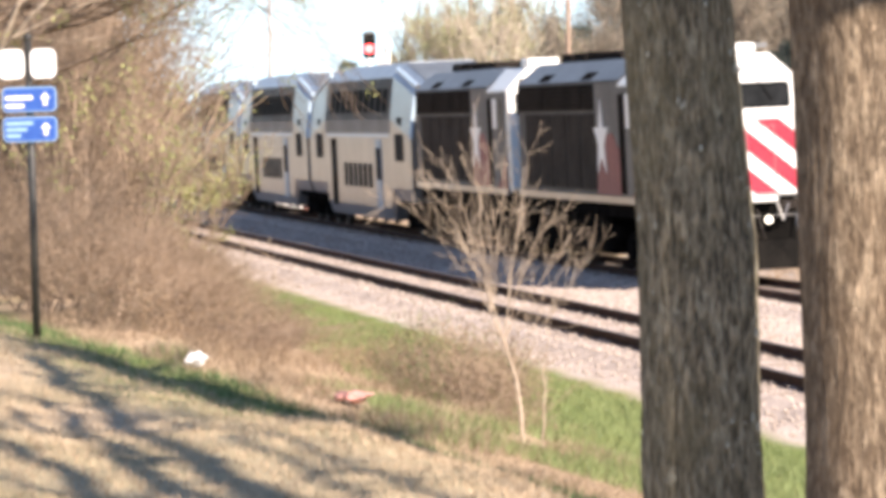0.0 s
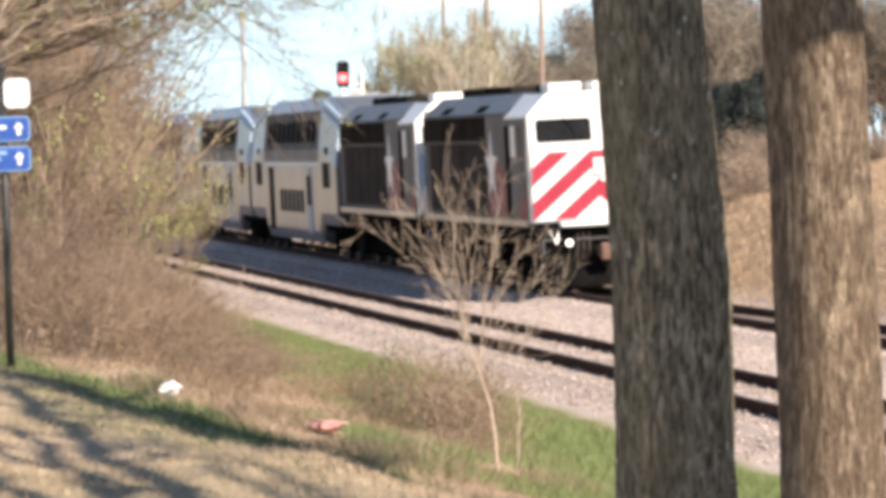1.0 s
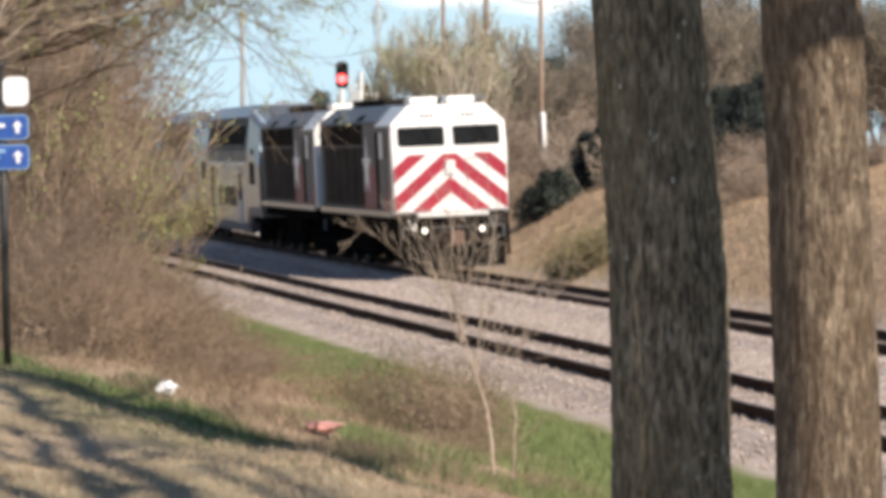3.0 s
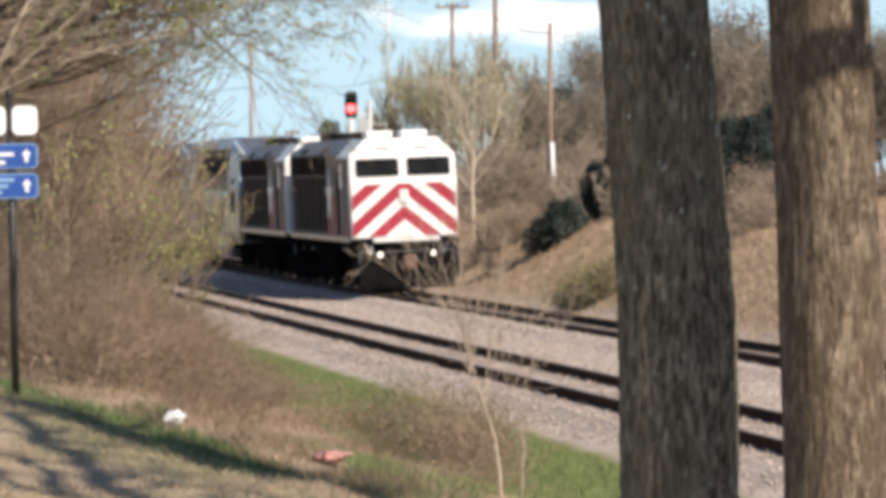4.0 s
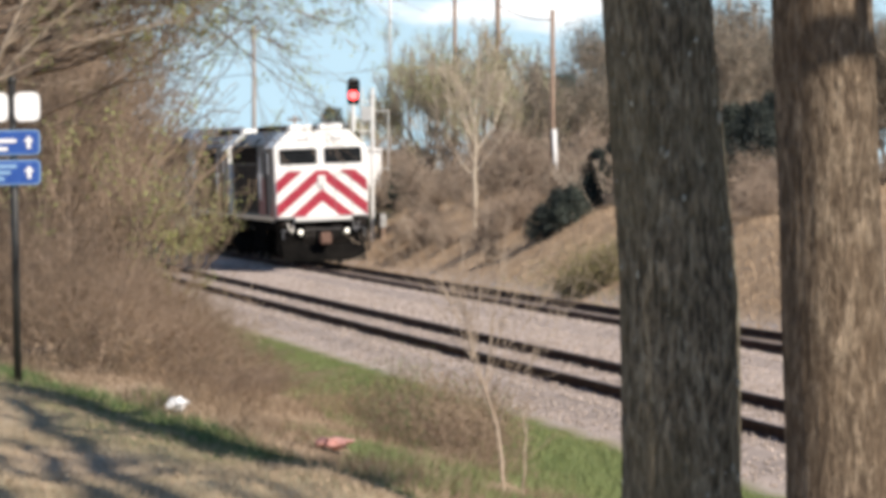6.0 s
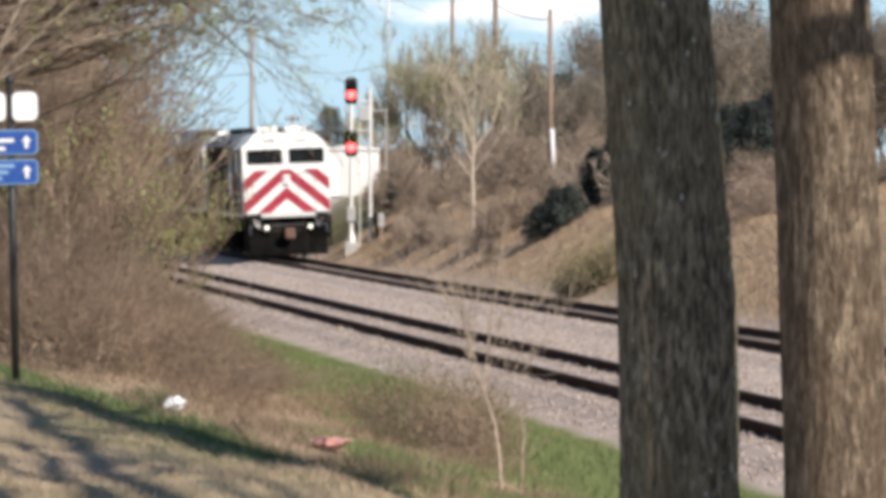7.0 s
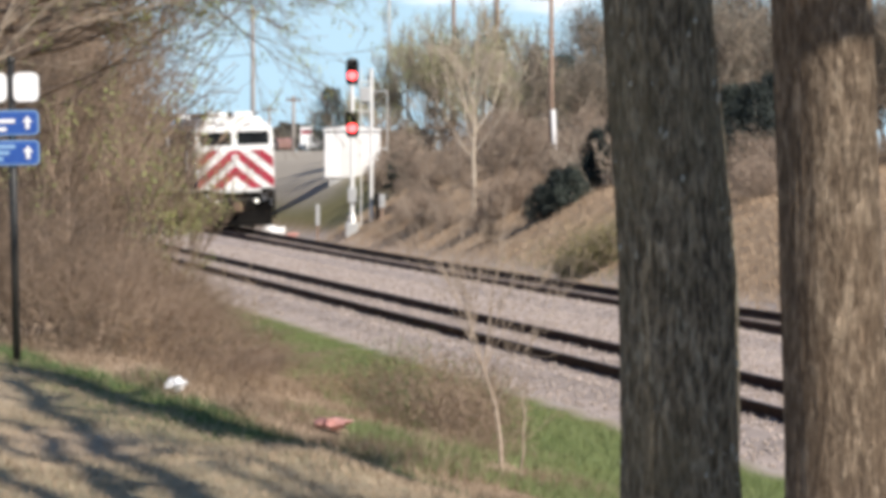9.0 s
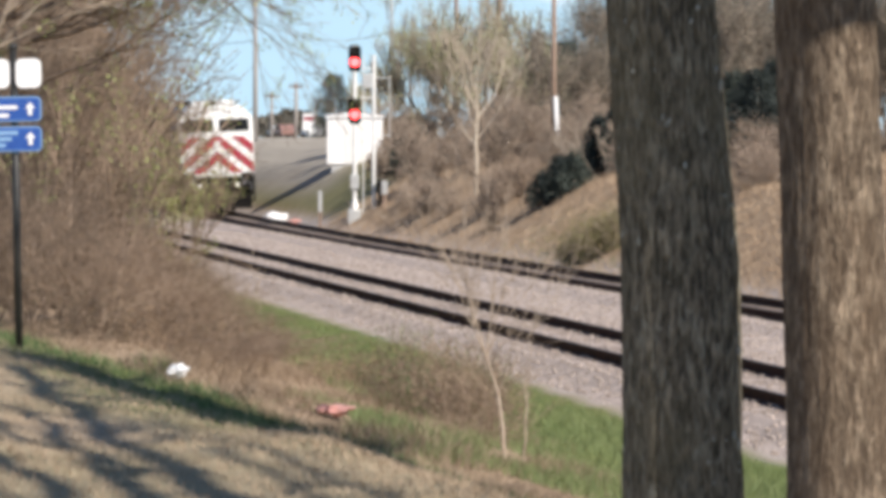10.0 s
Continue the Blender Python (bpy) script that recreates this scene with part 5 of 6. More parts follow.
def sapling():
    rng = np.random.default_rng(52)
    x, y = 0.45, 37.0
    z = float(ground_z(x, y))
    t = thing("bare_sapling", "pale leafless sapling with fanning twigs in the ditch", "sapling", at=(x, y, z))
    stem, segs = [], []
    pts = [(0, 0, -0.1), (-0.02, 0, 0.28), (-0.055, 0.01, 0.53), (-0.14, 0.02, 0.79), (-0.24, 0.03, 1.02)]
    for k, (a, b) in enumerate(zip(pts, pts[1:])):
        stem.append((*a, *b, 0.017 - 0.0024 * k, 0.0146 - 0.0024 * k))

    def shoot(a, b, r, bow, twigs, reach):
        """A long whip from a to b that bows outwards, with fine side twigs."""
        a, b = np.array(a), np.array(b)
        last = a
        n = 8
        for k in range(1, n + 1):
            g = k / n
            c = a + (b - a) * g
            c[2] += bow * 4 * g * (1 - g)
            c = c + rng.normal(size=3) * 0.008
            r1 = max(0.0016, r * (1 - 0.8 * g))
            segs.append((*last, *c, max(0.0016, r * (1 - 0.8 * (k - 1) / n)), r1))
            if k > 1:
                for _ in range(twigs):
                    if rng.uniform() < 0.62:
                        d = (c - last) / np.linalg.norm(c - last) + rng.normal(size=3) * 0.5 + np.array((0, 0, 0.25))
                        grow(rng, c, d, reach * rng.uniform(0.5, 1.2), r1 * 0.65, 1, segs, [], 0.4, 0.15, (1, 2), 0.6, 0.1, 3, 0.0013)
            last = c

    low, mid, top = (-0.055, 0.01, 0.53), (-0.14, 0.02, 0.79), (-0.24, 0.03, 1.02)
    for a, b, r, bow in ((top, (-0.98, 0.15, 1.9), 0.0045, 0.10), (top, (-0.70, -0.1, 1.95), 0.007, 0.12), (top, (-0.55, 0.2, 2.1), 0.006, 0.08), (top, (-0.38, 0.05, 2.3), 0.008, 0.03), (top, (-0.26, 0.15, 2.15), 0.006, 0.02),
                         (top, (-0.12, -0.15, 2.05), 0.007, 0.05), (mid, (0.05, 0.1, 2.2), 0.0075, 0.10), (mid, (0.0, -0.1, 1.75), 0.006, 0.08), (mid, (0.2, 0.1, 1.7), 0.006, 0.12), (mid, (-0.48, 0.1, 1.75), 0.007, 0.10), (mid, (-0.40, -0.1, 1.5), 0.006, 0.06),
                         (low, (0.20, 0.05, 1.2), 0.005, 0.08), (low, (0.50, -0.05, 1.42), 0.0045, 0.06), (mid, (0.36, 0.1, 1.5), 0.005, 0.08)):
        shoot(a, b, r * 0.7, bow, 4, 0.21)
    shoot((0.13, 0.08, -0.05), (0.20, 0.1, 0.95), 0.010, 0.0, 1, 0.22)
    limbs("stem", stem, M_PALE_TWIG, t, 8)
    limbs("crown", segs, M_PALE_TWIG, t, 4)
    return t


sapling()


def hillside_trees():
    rng = np.random.default_rng(61)
    budding = [bare_tree("budding_tree", "bare hillside tree hazed with olive spring buds", rng, h, M_GREY_TWIG, M_BUD, n * 2, 0.048, 4, 0.45, 0.10, st, 0.28, 0.014, (2, 4), (0, 0, 0), "hillside trees", "tree", 0.22)
               for h, n, st in ((7.0, 2600, 3), (8.0, 2400, 2), (6.2, 2000, 4))]
    spots = [(752, 216, 6.9), (770, 225, 7.2), (738, 228, 6.4), (795, 216, 6.2), (822, 228, 6.8), (862, 214, 6.9), (893, 222, 7.3), (915, 210, 5.6), (872, 200, 4.8), (945, 232, 4.8), (610, 420, 6.0), (650, 430, 6.5), (575, 440, 4.6)]
    for i, (u, y, h) in enumerate(spots):
        x = (u - 784) / 8699 * y
        m = pose(x, y, float(ground_z(x, y)) - 0.1, 0, 0, rng.uniform(0, 360))
        src = budding[i % 3]
        o = src if i < 3 else copy_thing(src, m)
        o.matrix_basis = m
        k = h / (7.0, 8.0, 6.2)[i % 3]
        o.scale = (k, k, k)
    # the slim pale tree in front of them
    x, y = 1.02, 165.0
    t = thing("slim_tree", "slim pale bare tree on the embankment", "tree", at=(x, y, float(ground_z(x, y))))
    trunk, crown = [], []
    spine = [(0, 0, -0.3), (0.02, 0, 0.9), (-0.02, 0, 1.9), (0.05, 0, 2.8), (0.0, 0, 3.7)]
    for k, (a, b) in enumerate(zip(spine, spine[1:])):
        trunk.append((*a, *b, 0.085 - 0.014 * k, 0.071 - 0.014 * k))
    for z0, d, ln in ((1.7, (-1.0, 0.2, 0.75), 1.6), (1.9, (0.9, -0.2, 1.0), 1.6), (2.2, (-0.7, -0.3, 1.0), 1.7), (2.5, (0.7, 0.3, 1.1), 1.7), (2.8, (-0.5, 0.3, 1.2), 1.6), (3.1, (0.45, -0.3, 1.3), 1.5), (3.4, (-0.25, 0.1, 1.3), 1.5), (3.7, (0.1, 0.1, 1.3), 1.5), (2.4, (0.2, -0.8, 1.0), 1.5)):
        grow(rng, (0, 0, z0), d, ln, 0.034, 3, crown, [], 0.4, 0.2, (2, 3), 0.62, 0.10, 4, 0.009)
    limbs("trunk", trunk, M_BRIGHT_TWIG, t, 8)
    limbs("crown", crown, M_BRIGHT_TWIG, t, 4)
    # brush along the foot and brow of the bank
    low = [bare_tree("bank_brush", "dry grey-brown brush on the embankment", rng, h, M_BRUSH, M_RUSTBRUSH, 2200, 0.03, 3, 0.6, 0.04, 8, 0.1, 0.012, (3, 4), (0, 0, 0), "embankment brush", "shrub", 0.25) for h in (1.6, 2.4)]
    places = []
    for k in range(60):
        y = rng.uniform(150, 215)
        p = rng.choice([25.2, 27.5, 29.5, 31.0]) + rng.normal() * 0.8
        x = at_across(p, y)
        u = x / y * 8699 + 784
        if u < 665 or (p < 24.4):
            continue
        places.append((x, y))
    for k in range(9):
        y = rng.uniform(118, 150)
        p = rng.uniform(26.5, 32)
        places.append((at_across(p, y), y))
    tall = len(places)
    for k in range(40):
        y = rng.uniform(146, 190)
        x = at_across(rng.uniform(23.2, 25.4), y)
        if 690 < x / y * 8699 + 784 < 900:
            places.append((x, y))
    # scrub clumps on the slope
    for u, y, h, leaf, lab in ((870, 158, 1.3, M_RUSTBRUSH, "dense rusty brown scrub on the slope"), (895, 157, 1.5, M_RUSTBRUSH, "dense rusty brown scrub on the slope"), (922, 157, 1.4, M_RUSTBRUSH, "dense rusty brown scrub on the slope"), (735, 172, 1.2, M_RUSTBRUSH, "dense rusty brown scrub on the slope"), (765, 170, 1.1, M_RUSTBRUSH, "dense rusty brown scrub on the slope"),
                               (1010, 132, 0.85, M_OLIVE, "olive scrub at the slope's foot"), (1045, 131, 1.15, M_OLIVE, "olive scrub at the slope's foot"), (1080, 130, 1.3, M_OLIVE, "olive scrub at the slope's foot"), (1325, 128, 1.1, M_RUSTBRUSH, "dense rusty brown scrub on the slope"), (1365, 126, 1.2, M_RUSTBRUSH, "dense rusty brown scrub on the slope"), (1400, 129, 1.2, M_RUSTBRUSH, "dense rusty brown scrub on the slope"), (1340, 136, 1.3, M_RUSTBRUSH, "dense rusty brown scrub on the slope")):
        x = (u - 784) / 8699 * y
        bare_tree("slope_scrub", lab, rng, h, M_BRUSH, leaf, 5500, 0.028, 2, 0.7, 0.02, 9, 0.1, 0.008, (3, 5), (x, y, float(ground_z(x, y)) - 0.05), "slope scrub", "shrub", 0.16)
    for u, y, h in ((1030, 152, 1.3), (1062, 150, 1.9)):
        x = (u - 784) / 8699 * y
        bare_tree("bare_shrub", "leafless pale shrub among dark evergreens", rng, h, M_GREY_TWIG, None, 0, 0.1, 3, 0.6, 0.025, 5, 0.1, 0.008, (2, 4), (x, y, float(ground_z(x, y)) - 0.05), "bare shrubs", "shrub")
    for i, (x, y) in enumerate(places):
        m = pose(x, y, float(ground_z(x, y)) - 0.1, 0, 0, rng.uniform(0, 360))
        o = low[i % 2] if i < 2 else copy_thing(low[i % 2], m)
        o.matrix_basis = m
        k = rng.uniform(0.55, 1.05) if i < tall else rng.uniform(0.28, 0.5)
        o.scale = (k, k, k)


hillside_trees()


def evergreens():
    rng = np.random.default_rng(71)
    for u, y, h, w in ((958, 150, 0.95, 0.66), (985, 149.5, 1.2, 0.66), (1012, 149, 1.1, 0.62), (1055, 152, 1.7, 0.62), (1088, 151, 2.1, 0.6), (1040, 153, 0.9, 0.6), (700, 190, 1.5, 0.5), (958, 240, 4.6, 1.4), (995, 245, 4.8, 1.6), (585, 330, 4.2, 1.8), (1295, 138, 2.6, 1.1), (1335, 137, 2.5, 1.1), (1375, 138, 2.7, 1.2), (1415, 139, 2.4, 1.1)):
        x = (u - 784) / 8699 * y
        z = float(ground_z(x, y))
        t = thing("evergreen_shrub" if h < 5 else "evergreen_tree", "dark evergreen foliage growing on the bank", "shrub" if h < 5 else "tree", "evergreens", at=(x, y, z))
        part("trunk", tube(bmesh.new(), (0, 0, -0.2), (0, 0, h * 0.9), 0.09, 0.02, 8), M_GREY_TWIG, t)
        n = int((3200 if w < 0.55 else 6500) * h / 2)
        zz = rng.uniform(0.03, 1, n)
        rad = w * np.sqrt(rng.uniform(0.1, 1, n)) * np.clip(1.15 - zz, 0.15, 1) ** 0.7
        g = rng.uniform(0, 2 * math.pi, n)
        lobes = 1 + 0.3 * np.sin(g * 3 + zz * 7) + 0.2 * np.sin(g * 5 - zz * 11)
        c = np.stack([rad * lobes * np.cos(g), rad * lobes * np.sin(g), zz * h + rng.normal(size=n) * 0.08], 1)
        leaves("foliage", c, 0.05, M_EVERGREEN, t, rng, 1.8)


evergreens()


def far_woods():
    rng = np.random.default_rng(81)
    kinds = [bare_tree("woodland_tree", "dark bare woodland tree behind the railway", rng, 10, M_GREY_TWIG, M_WOODS, 9000, 0.08, 4, 0.5, 0.16, 2, 0.22, 0.02, (2, 4), (0, 0, 0), "woodland trees", "tree", 0.5) for k in range(3)]
    i = 0
    for k in range(64):
        y = rng.uniform(205, 265)
        u = rng.uniform(1075, 1720)
        if k >= 48:
            y, u = rng.uniform(205, 260), rng.uniform(940, 1080)
        x = (u - 784) / 8699 * y
        h = rng.uniform(5.6, 8.4) if u > 1090 else rng.uniform(3.8, 5.2)
        m = pose(x, y, float(ground_z(x, y)) - 0.2, 0, 0, rng.uniform(0, 360))
        o = kinds[i % 3] if i < 3 else copy_thing(kinds[i % 3], m)
        o.matrix_basis = m
        o.scale = (h / 10,) * 3
        i += 1
    # unseen row along the left bank, added to darken the train's reflections
    for k in range(30):
        y = rng.uniform(105, 300)
        x = at_across(rng.uniform(-9, 5.0), y)
        o = copy_thing(kinds[k % 3], pose(x, y, float(ground_z(x, y)) - 0.2, 0, 0, rng.uniform(0, 360)))
        o.scale = (rng.uniform(0.6, 0.8),) * 3
    # the distant line of woods
    n = 26000
    u = rng.uniform(-400, 760, n)
    y = rng.uniform(640, 760, n)
    x = (u - 784) / 8699 * y
    top = 3.4 + 1.5 + 1.3 * np.abs(np.sin(x * 0.21)) + 0.9 * np.sin(x * 0.73 + 1) * np.sin(x * 0.11)
    z = 3.2 + (top - 3.2) * rng.uniform(0, 1, n) ** 0.8
    tagged(leaves("distant_woods", np.stack([x, y, z], 1), 0.55, M_WOODS, None, rng), "distant hazy line of woods", "woods", kind="stuff")


far_woods()


def parked_cars():
    rng = np.random.default_rng(5)
    for x, y, m, lab in ((-18.4, 560.0, M_CARS, "distant dull red car parked on the road"), (-15.6, 575.0, M_SIGNWHITE, "distant white car parked on the road"), (-20.2, 590.0, M_GALV, "distant silver car parked on the road")):
        z = float(ground_z(x, y))
        t = thing("car", lab, "car", "cars", at=(x, y, z), turn=15)
        out = ((-2.2, 0.35), (2.2, 0.35), (2.25, 0.8), (1.3, 0.95), (0.7, 1.45), (-1.1, 1.5), (-1.9, 1.0), (-2.25, 0.9))
        b = prism(bmesh.new(), [(a, c) for a, c in out], 1.7, "x", -0.85)
        part("body", b, m, t)
        part("windows", prism(bmesh.new(), ((-1.6, 1.0), (1.1, 1.0), (0.65, 1.38), (-1.05, 1.42)), 1.74, "x", -0.87), M_GLASS, t)
        for yy in (-1.35, 1.35):
            for xx in (-0.75, 0.75):
                part("wheel", tube(bmesh.new(), (xx - 0.12, yy, 0.32), (xx + 0.12, yy, 0.32), 0.32, sides=16), M_BLACK, t)


parked_cars()


def roadside_sign():
    x, y = -11.7, 420.0
    t = thing("roadside_sign", "distant white roadside sign with red band on post", "sign", at=(x, y, float(ground_z(x, y))))
    part("post", tube(bmesh.new(), (0, 0.1, -0.3), (0, 0.1, 1.9), 0.07, sides=8), M_GALV, t)
    p = part("plate", prism(bmesh.new(), rounded(-0.5, 0.6, 0.5, 2.1, 0.1), 0.06), M_SIGNWHITE, t, "white sign plate")
    part("red_band", box(bmesh.new(), -0.42, -0.02, 1.5, 0.42, 0.0, 1.8), M_RED, p)


roadside_sign()


def overhead_wires():
    t = thing("overhead_wire", "thin dark overhead wires between poles", "wire")
    for a, b, sag in (((-11.6, 300, 11.4), (-40, 250, 12.0), 0.8), ((-11.6, 300, 10.3), (-40, 250, 10.6), 0.9), ((-11.6, 300, 11.4), (-12.7, 420, 9.6), 0.8), ((-11.6, 300, 9.0), (-40, 240, 7.5), 0.7), ((0.49, 235, 11.6), (2.32, 215, 12.2), 0.2), ((2.32, 215, 10.4), (3.78, 172, 8.4), 0.2)):
        v, f = [], []
        for k in range(17):
            g = k / 16
            c = [a[i] + (b[i] - a[i]) * g - (4 * sag * g * (1 - g) if i == 2 else 0) for i in range(3)]
            for h in range(4):
                v.append((c[0] + 0.005 * math.cos(h * 1.571), c[1] + 0.022 * math.cos(h * 1.571), c[2] + 0.022 * math.sin(h * 1.571)))
            if k:
                f += [((k - 1) * 4 + h, (k - 1) * 4 + (h + 1) % 4, k * 4 + (h + 1) % 4, k * 4 + h) for h in range(4)]
        mesh_object("strand", v, f, M_WIRE, t)


overhead_wires()


def spreading_tree(seed, x, y, h, ways):
    """A bare spreading park tree beside the camera, unseen, its limbs set to cast shade; each row names the lawn spots
    that a limb shades, and its radius.
    """
    rng = np.random.default_rng(seed)
    z = float(ground_z(x, y))
    t = thing("shade_tree", "unseen bare tree, its limbs set to shade the lawn", "tree", "shade trees", at=(x, y, z))
    trunk, segs, tips = [], [], []
    for k in range(8):
        trunk.append((0.02 * k, 0, h * k / 8 - 0.2, 0.02 * (k + 1), 0, h * (k + 1) / 8 - 0.2, 0.24 - 0.012 * k, 0.228 - 0.012 * k))
    for way, r in ways:
        r *= 1.45
        last = np.array((0.1, 0.0, h * rng.uniform(0.85, 0.92)))
        for i, (wx, wy) in enumerate(way):
            up = h + 0.25 * math.sin(i * 1.3)
            wy += 0.3
            q = np.array((wx, wy, float(ground_z(wx, wy, False)))) + np.array(sun_dir) * (up / sun_dir.z) - (x, y, z)
            start, n = last, 5
            for k in range(n):
                c = start + (q - start) * (k + 1) / n + rng.normal(size=3) * 0.035
                segs.append((*last, *c, r, r * 0.975))
                r *= 0.975
                last = c
                if i and rng.uniform() < 0.28:
                    grow(rng, c, (rng.normal() * 0.6, 0.9, 0.3), 1.3, r * 0.45, 2, segs, tips, 0.45, 0.1, (1, 2), 0.6, 0.1, 4, 0.014)
    if x < 5:                                   # a forked limb that shades the brown trunk
        for a, b, r0, r1 in (((4.62, 11.5, 6.0), (2.62, 12.8, 5.18), 0.07, 0.034), ((2.62, 12.8, 5.18), (2.42, 12.8, 5.03), 0.034, 0.034), ((2.42, 12.8, 5.03), (2.30, 12.8, 4.99), 0.036, 0.058), ((2.30, 12.8, 4.99), (2.15, 12.8, 4.98), 0.058, 0.058), ((2.15, 12.8, 4.98), (1.7, 12.9, 4.95), 0.05, 0.02),
                             ((2.40, 12.8, 4.99), (2.39, 12.8, 5.30), 0.036, 0.036), ((2.39, 12.8, 5.30), (2.21, 12.8, 5.24), 0.06, 0.06), ((2.21, 12.8, 5.24), (1.6, 12.9, 5.2), 0.04, 0.02), ((2.39, 12.8, 5.30), (2.5, 12.9, 5.9), 0.026, 0.015)):
            segs.append((a[0] - x, a[1] - y, a[2] - z, b[0] - x, b[1] - y, b[2] - z, r0, r1))
    for k in range(4):
        grow(rng, (0.1, 0, h - 0.3), (rng.normal() * 0.4, rng.normal() * 0.4, 1), 2.4, 0.12, 2, segs, tips, 0.5, 0.15, (2, 3), 0.66, 0.1, 4, 0.02)
    limbs("trunk", trunk, M_BARK, t, 10)
    limbs("crown", segs, M_BARK, t, 6, "long bare level limbs")


spreading_tree(91, 4.6, 11.5, 6.2, ((((-0.99, 22.9), (-1.26, 24.6), (-1.56, 26.2), (-2.03, 29.2), (-2.55, 32.4), (-3.22, 35.8)), 0.12), (((-1.37, 23.1), (-1.65, 24.6), (-1.98, 26.5), (-2.3, 28.6), (-2.81, 31.6)), 0.085), (((-1.55, 24.0), (-1.99, 26.2), (-2.31, 27.1), (-2.71, 28.8)), 0.06), (((-1.3, 21.0), (-1.65, 22.3), (-1.99, 23.7), (-2.34, 24.9), (-2.8, 27.0)), 0.095)))
spreading_tree(92, 7.4, 17.0, 6.0, ((((0.3, 26.0), (-0.07, 27.6), (-0.41, 28.5), (-0.72, 29.2), (-1.04, 30.0), (-1.53, 31.4), (-2.0, 33.4), (-2.66, 35.5), (-3.37, 37.6)), 0.19), (((0.1, 28.0), (-0.4, 29.2), (-1.0, 30.4), (-1.63, 31.6), (-2.16, 32.7), (-2.59, 33.4)), 0.07), (((-0.1, 22.5), (-0.51, 24.7), (-0.92, 26.8), (-1.34, 28.3), (-1.73, 29.0)), 0.045), (((-0.4, 22.0), (-0.63, 23.5), (-0.88, 25.6), (-1.35, 27.3)), 0.045), (((-0.3, 28.4), (-1.3, 31.8), (-1.9, 33.8), (-2.9, 36.8), (-3.6, 38.8)), 0.16)))

# ================= grass and weeds =================


def blades(name, n, where, height, width, material, label, seed, lean=0.35):
    rng = np.random.default_rng(seed)
    x, y, k = where(rng, n)
    n = len(x)
    z = ground_z(x, y)
    g = rng.uniform(0, 2 * math.pi, n)
    h = height * k * rng.uniform(0.5, 1.3, n)
    w = width * rng.uniform(0.6, 1.4, n)
    lx, ly = rng.normal(size=n) * lean * h, rng.normal(size=n) * lean * h
    v = np.stack([np.stack([x - w * np.cos(g), y - w * np.sin(g), z - 0.01], 1), np.stack([x + w * np.cos(g), y + w * np.sin(g), z - 0.01], 1), np.stack([x + lx, y + ly, z + h], 1)], 1)
    f = (np.arange(n)[:, None] * 3 + np.arange(3)[None])
    tagged(quads(name, v.reshape(-1, 3), f, material), label, "grass", kind="stuff")


def view_spots(rng, n, y0, y1, p0, p1, power=1.5):
    y = y0 + (y1 - y0) * rng.uniform(0, 1, n) ** power
    x = rng.uniform(-0.115, 0.115, n) * y
    p = across(x, y)
    ok = (p > p0) & (p < p1)
    return x[ok], y[ok], p[ok]


def straw_spots(rng, n):
    x, y, p = view_spots(rng, n, 20, 48, -8, 4, 1.0)
    ok = p < lawn_edge(x, y) - 0.2
    return x[ok], y[ok], np.ones(ok.sum())


def strip_spots(rng, n):
    x, y, p = view_spots(rng, n, 22, 60, -8, 5, 1.0)
    d = p - lawn_edge(x, y)
    ok = (d > -0.45) & (d < 0.18)
    return x[ok], y[ok], 0.7 + 0.5 * (d[ok] > -0.2)


def weed_spots(rng, n):
    x, y, p = view_spots(rng, n, 26, 120, 0, 11, 1.4)
    clump = np.sin(x * 1.7 + 2) * np.cos(y * 0.6) + 0.7 * np.sin(x * 4.1 - y * 0.9)
    ok = (p > lawn_edge(x, y) + 0.15) & (p < 9.6) & (clump + rng.normal(size=len(x)) * 0.5 > -0.2)
    return x[ok], y[ok], np.clip(0.55 + 0.45 * clump[ok], 0.3, 1.6) * np.clip((8.0 - p[ok]) / 2, 0.15, 1)


def bank_spots(rng, n):
    x, y, p = view_spots(rng, n, 30, 115, 3, 10.6, 1.4)
    n1 = np.sin(x * 0.9 + y * 0.21) * np.cos(y * 0.17 - x * 0.6)
    n2 = np.sin(x * 2.3 - y * 0.37 + 1.7) * np.cos(y * 0.41 + x)
    ok = (p > 5.9 + 0.6 * n1) | (n1 * 0.9 + n2 * 0.6 > 0.35)
    return x[ok], y[ok], np.ones(ok.sum())


def hill_spots(rng, n):
    y = rng.uniform(75, 215, n)
    p = rng.uniform(21.4, 31, n)
    ok = y < 188
    return at_across(p[ok], y[ok]), y[ok], np.ones(ok.sum())


def foot_spots(rng, n):
    y = rng.uniform(121, 146, n)
    p = rng.uniform(21.4, 24.6, n) + 0.4 * np.sin(y * 0.3)
    return at_across(p, y), y, np.ones(n)


def fringe_spots(rng, n):
    x, y, p = view_spots(rng, n, 24, 40, -8, 6, 1.0)
    d = p - lawn_edge(x, y)
    ok = (d > 0.1) & (d < 0.55 + 0.2 * np.sin(x * 2.0)) & (x > -1.2)
    return x[ok], y[ok], np.ones(ok.sum())


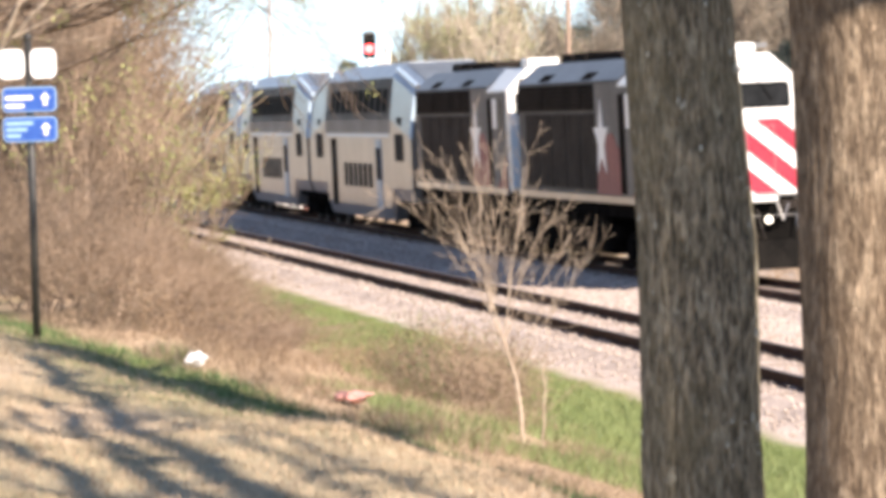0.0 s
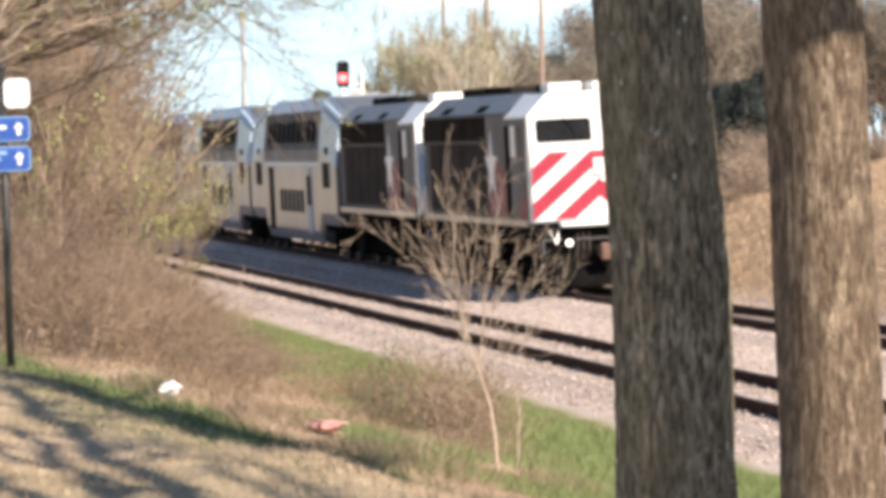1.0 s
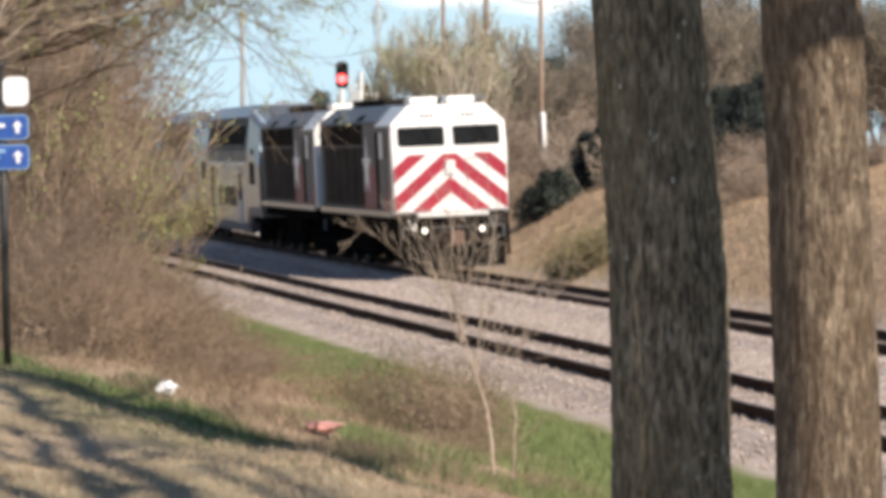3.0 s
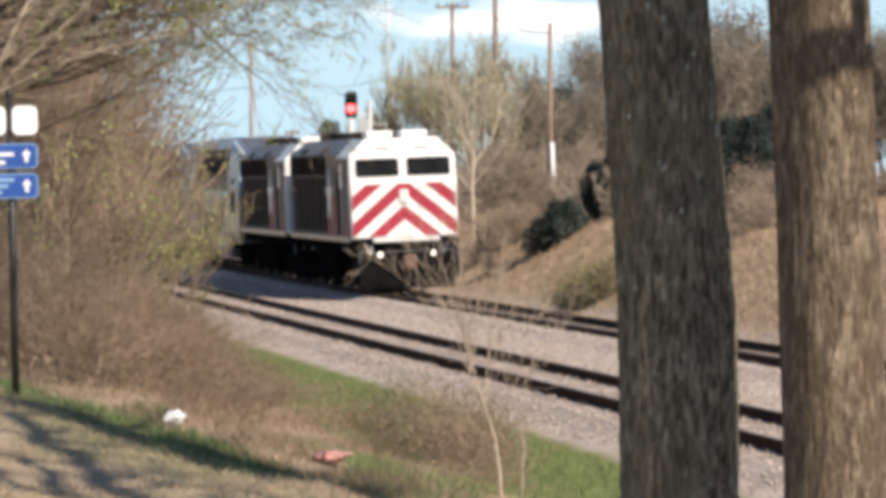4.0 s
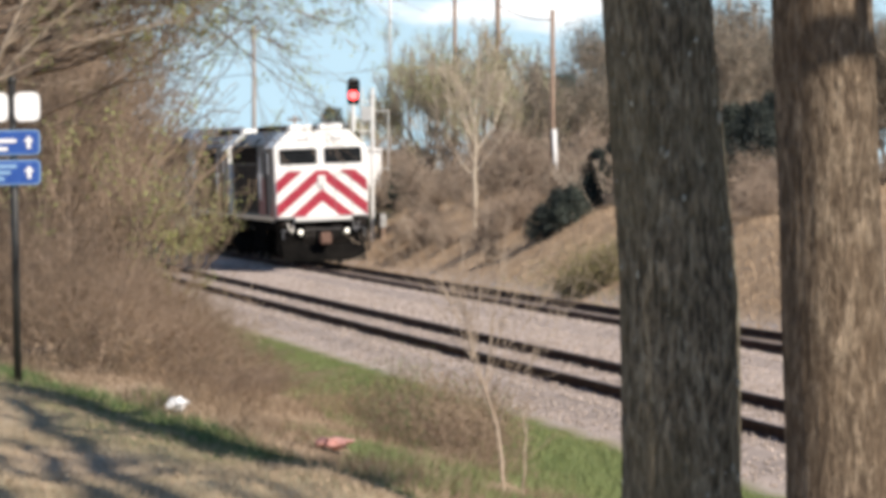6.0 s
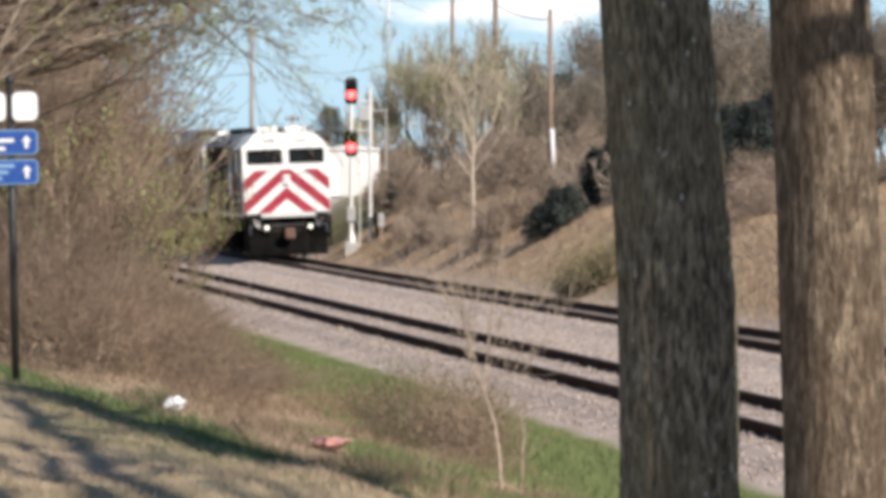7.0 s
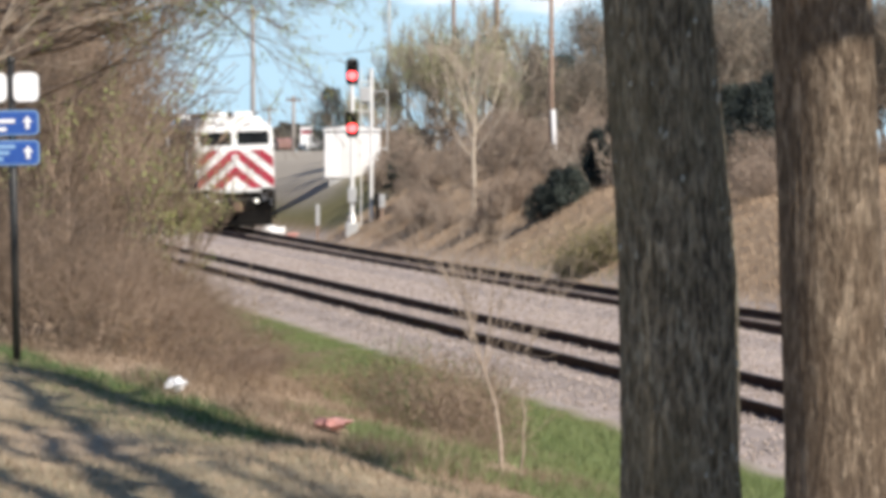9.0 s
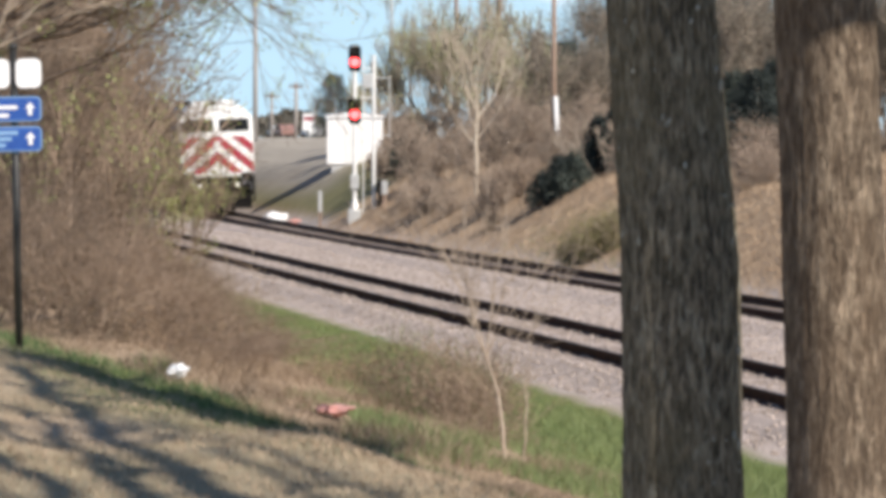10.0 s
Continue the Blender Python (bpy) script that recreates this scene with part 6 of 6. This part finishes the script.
blades("lawn_grass", 90000, straw_spots, 0.04, 0.004, M_STRAW, "short dormant straw-coloured lawn grass", 1, 0.7)
blades("green_grass", 110000, strip_spots, 0.065, 0.0045, M_GRASS, "green grass strip along the lawn edge", 2, 0.5)
blades("straw_fringe", 50000, fringe_spots, 0.10, 0.004, M_STRAW, "tall pale straw along the green strip", 7, 0.6)
blades("dry_weeds", 190000, weed_spots, 0.15, 0.0042, M_DRYWEED, "dry brown weeds on the bank", 3, 0.6)
blades("bank_grass", 180000, bank_spots, 0.10, 0.0055, M_BANKGRASS, "green grass beside the ballast", 4, 0.5)
blades("hill_grass", 170000, hill_spots, 0.13, 0.009, M_HILLGRASS, "dry tan grass on the embankment", 5)
blades("foot_grass", 1600, foot_spots, 0.12, 0.010, M_GRASS, "green grass at the foot of the embankment", 6)


def ditch_shrubs():
    rng = np.random.default_rng(101)
    for u, y, h, m in ((700, 52, 0.7, M_LEAF), (760, 48, 0.75, M_DRYLEAF), (800, 46, 0.8, M_DRYLEAF), (835, 44, 0.7, M_DRYLEAF), (730, 46, 0.5, M_DRYLEAF), (655, 56, 0.55, M_GRASS), (690, 47, 0.45, M_DRYLEAF), (530, 34.5, 0.16, M_GRASS), (860, 50, 0.6, M_LEAF), (672, 46, 0.5, M_DARKWEED), (715, 44, 0.6, M_GRASS), (745, 45, 0.7, M_GRASS), (778, 44, 0.75, M_DARKWEED), (812, 43, 0.8, M_DRYWEED), (842, 42, 0.7, M_DARKWEED), (690, 50, 0.75, M_BANKGRASS), (788, 49, 0.7, M_GRASS), (120, 42.5, 0.45, M_DARKWEED), (300, 46, 0.45, M_DARKWEED), (440, 60, 0.5, M_BANKGRASS), (600, 50, 0.4, M_DRYLEAF), (540, 52, 0.4, M_DRYLEAF), (470, 56, 0.45, M_DRYLEAF), (400, 52, 0.5, M_DRYLEAF), (350, 48, 0.45, M_DRYLEAF), (260, 44, 0.4, M_DRYLEAF), (200, 43, 0.5, M_DRYLEAF)):
        x = (u - 784) / 8699 * y
        bare_tree("ditch_weed", "scrubby brown and olive weed clump in the ditch", rng, h, M_TWIG, m, 1700, 0.0135, 2, 0.7, 0.006, 9, 0.05, 0.0024, (3, 5), (x, y, float(ground_z(x, y))), "ditch weeds", "weed", 0.09)


ditch_shrubs()



def dry_stalks():
    rng = np.random.default_rng(111)
    for u, y, h in ((402, 88, 1.15), (372, 90, 0.9), (430, 86, 0.8)):
        x = (u - 784) / 8699 * y
        bare_tree("dry_stalk", "pale dry weed stalk beside the ballast", rng, h, M_PALE_TWIG, None, 0, 0.1, 1, 0.5, 0.012, 3, 0.25, 0.005, (1, 3), (x, y, float(ground_z(x, y))), "dry stalks", "weed")


dry_stalks()

# ================= what moves =================
SPEED, START = 10.68, 97.9


def on_track(s):
    """The point of the far track s metres along it from y = 0, nearly."""
    y = s * CH
    return Vector((at_across(far_p(y), y), y, 0.0))


def motions():
    for ob, wheels, back, b0, b1 in TRAIN:
        rows = []
        for k in range(21):
            t = k * 0.5
            s = (START + SPEED * t) / CH + back
            p, q = on_track(s + b0), on_track(s + b1)
            d = q - p
            turn = math.degrees(math.atan2(-d.x, d.y))
            u = d.normalized()
            o = p - u * b0
            rows.append((t, pose(o.x, o.y, 0.01, 0, -2.2, turn)))       # it leans a little in the curve
        walk(ob, rows)
        for w in wheels:
            y, r = w.location.y, w.location.z
            walk(w, [(k / 30, pose(0, y, r, -math.degrees(SPEED / CH * k / 30 / r), 0, 0)) for k in range(301)])


motions()
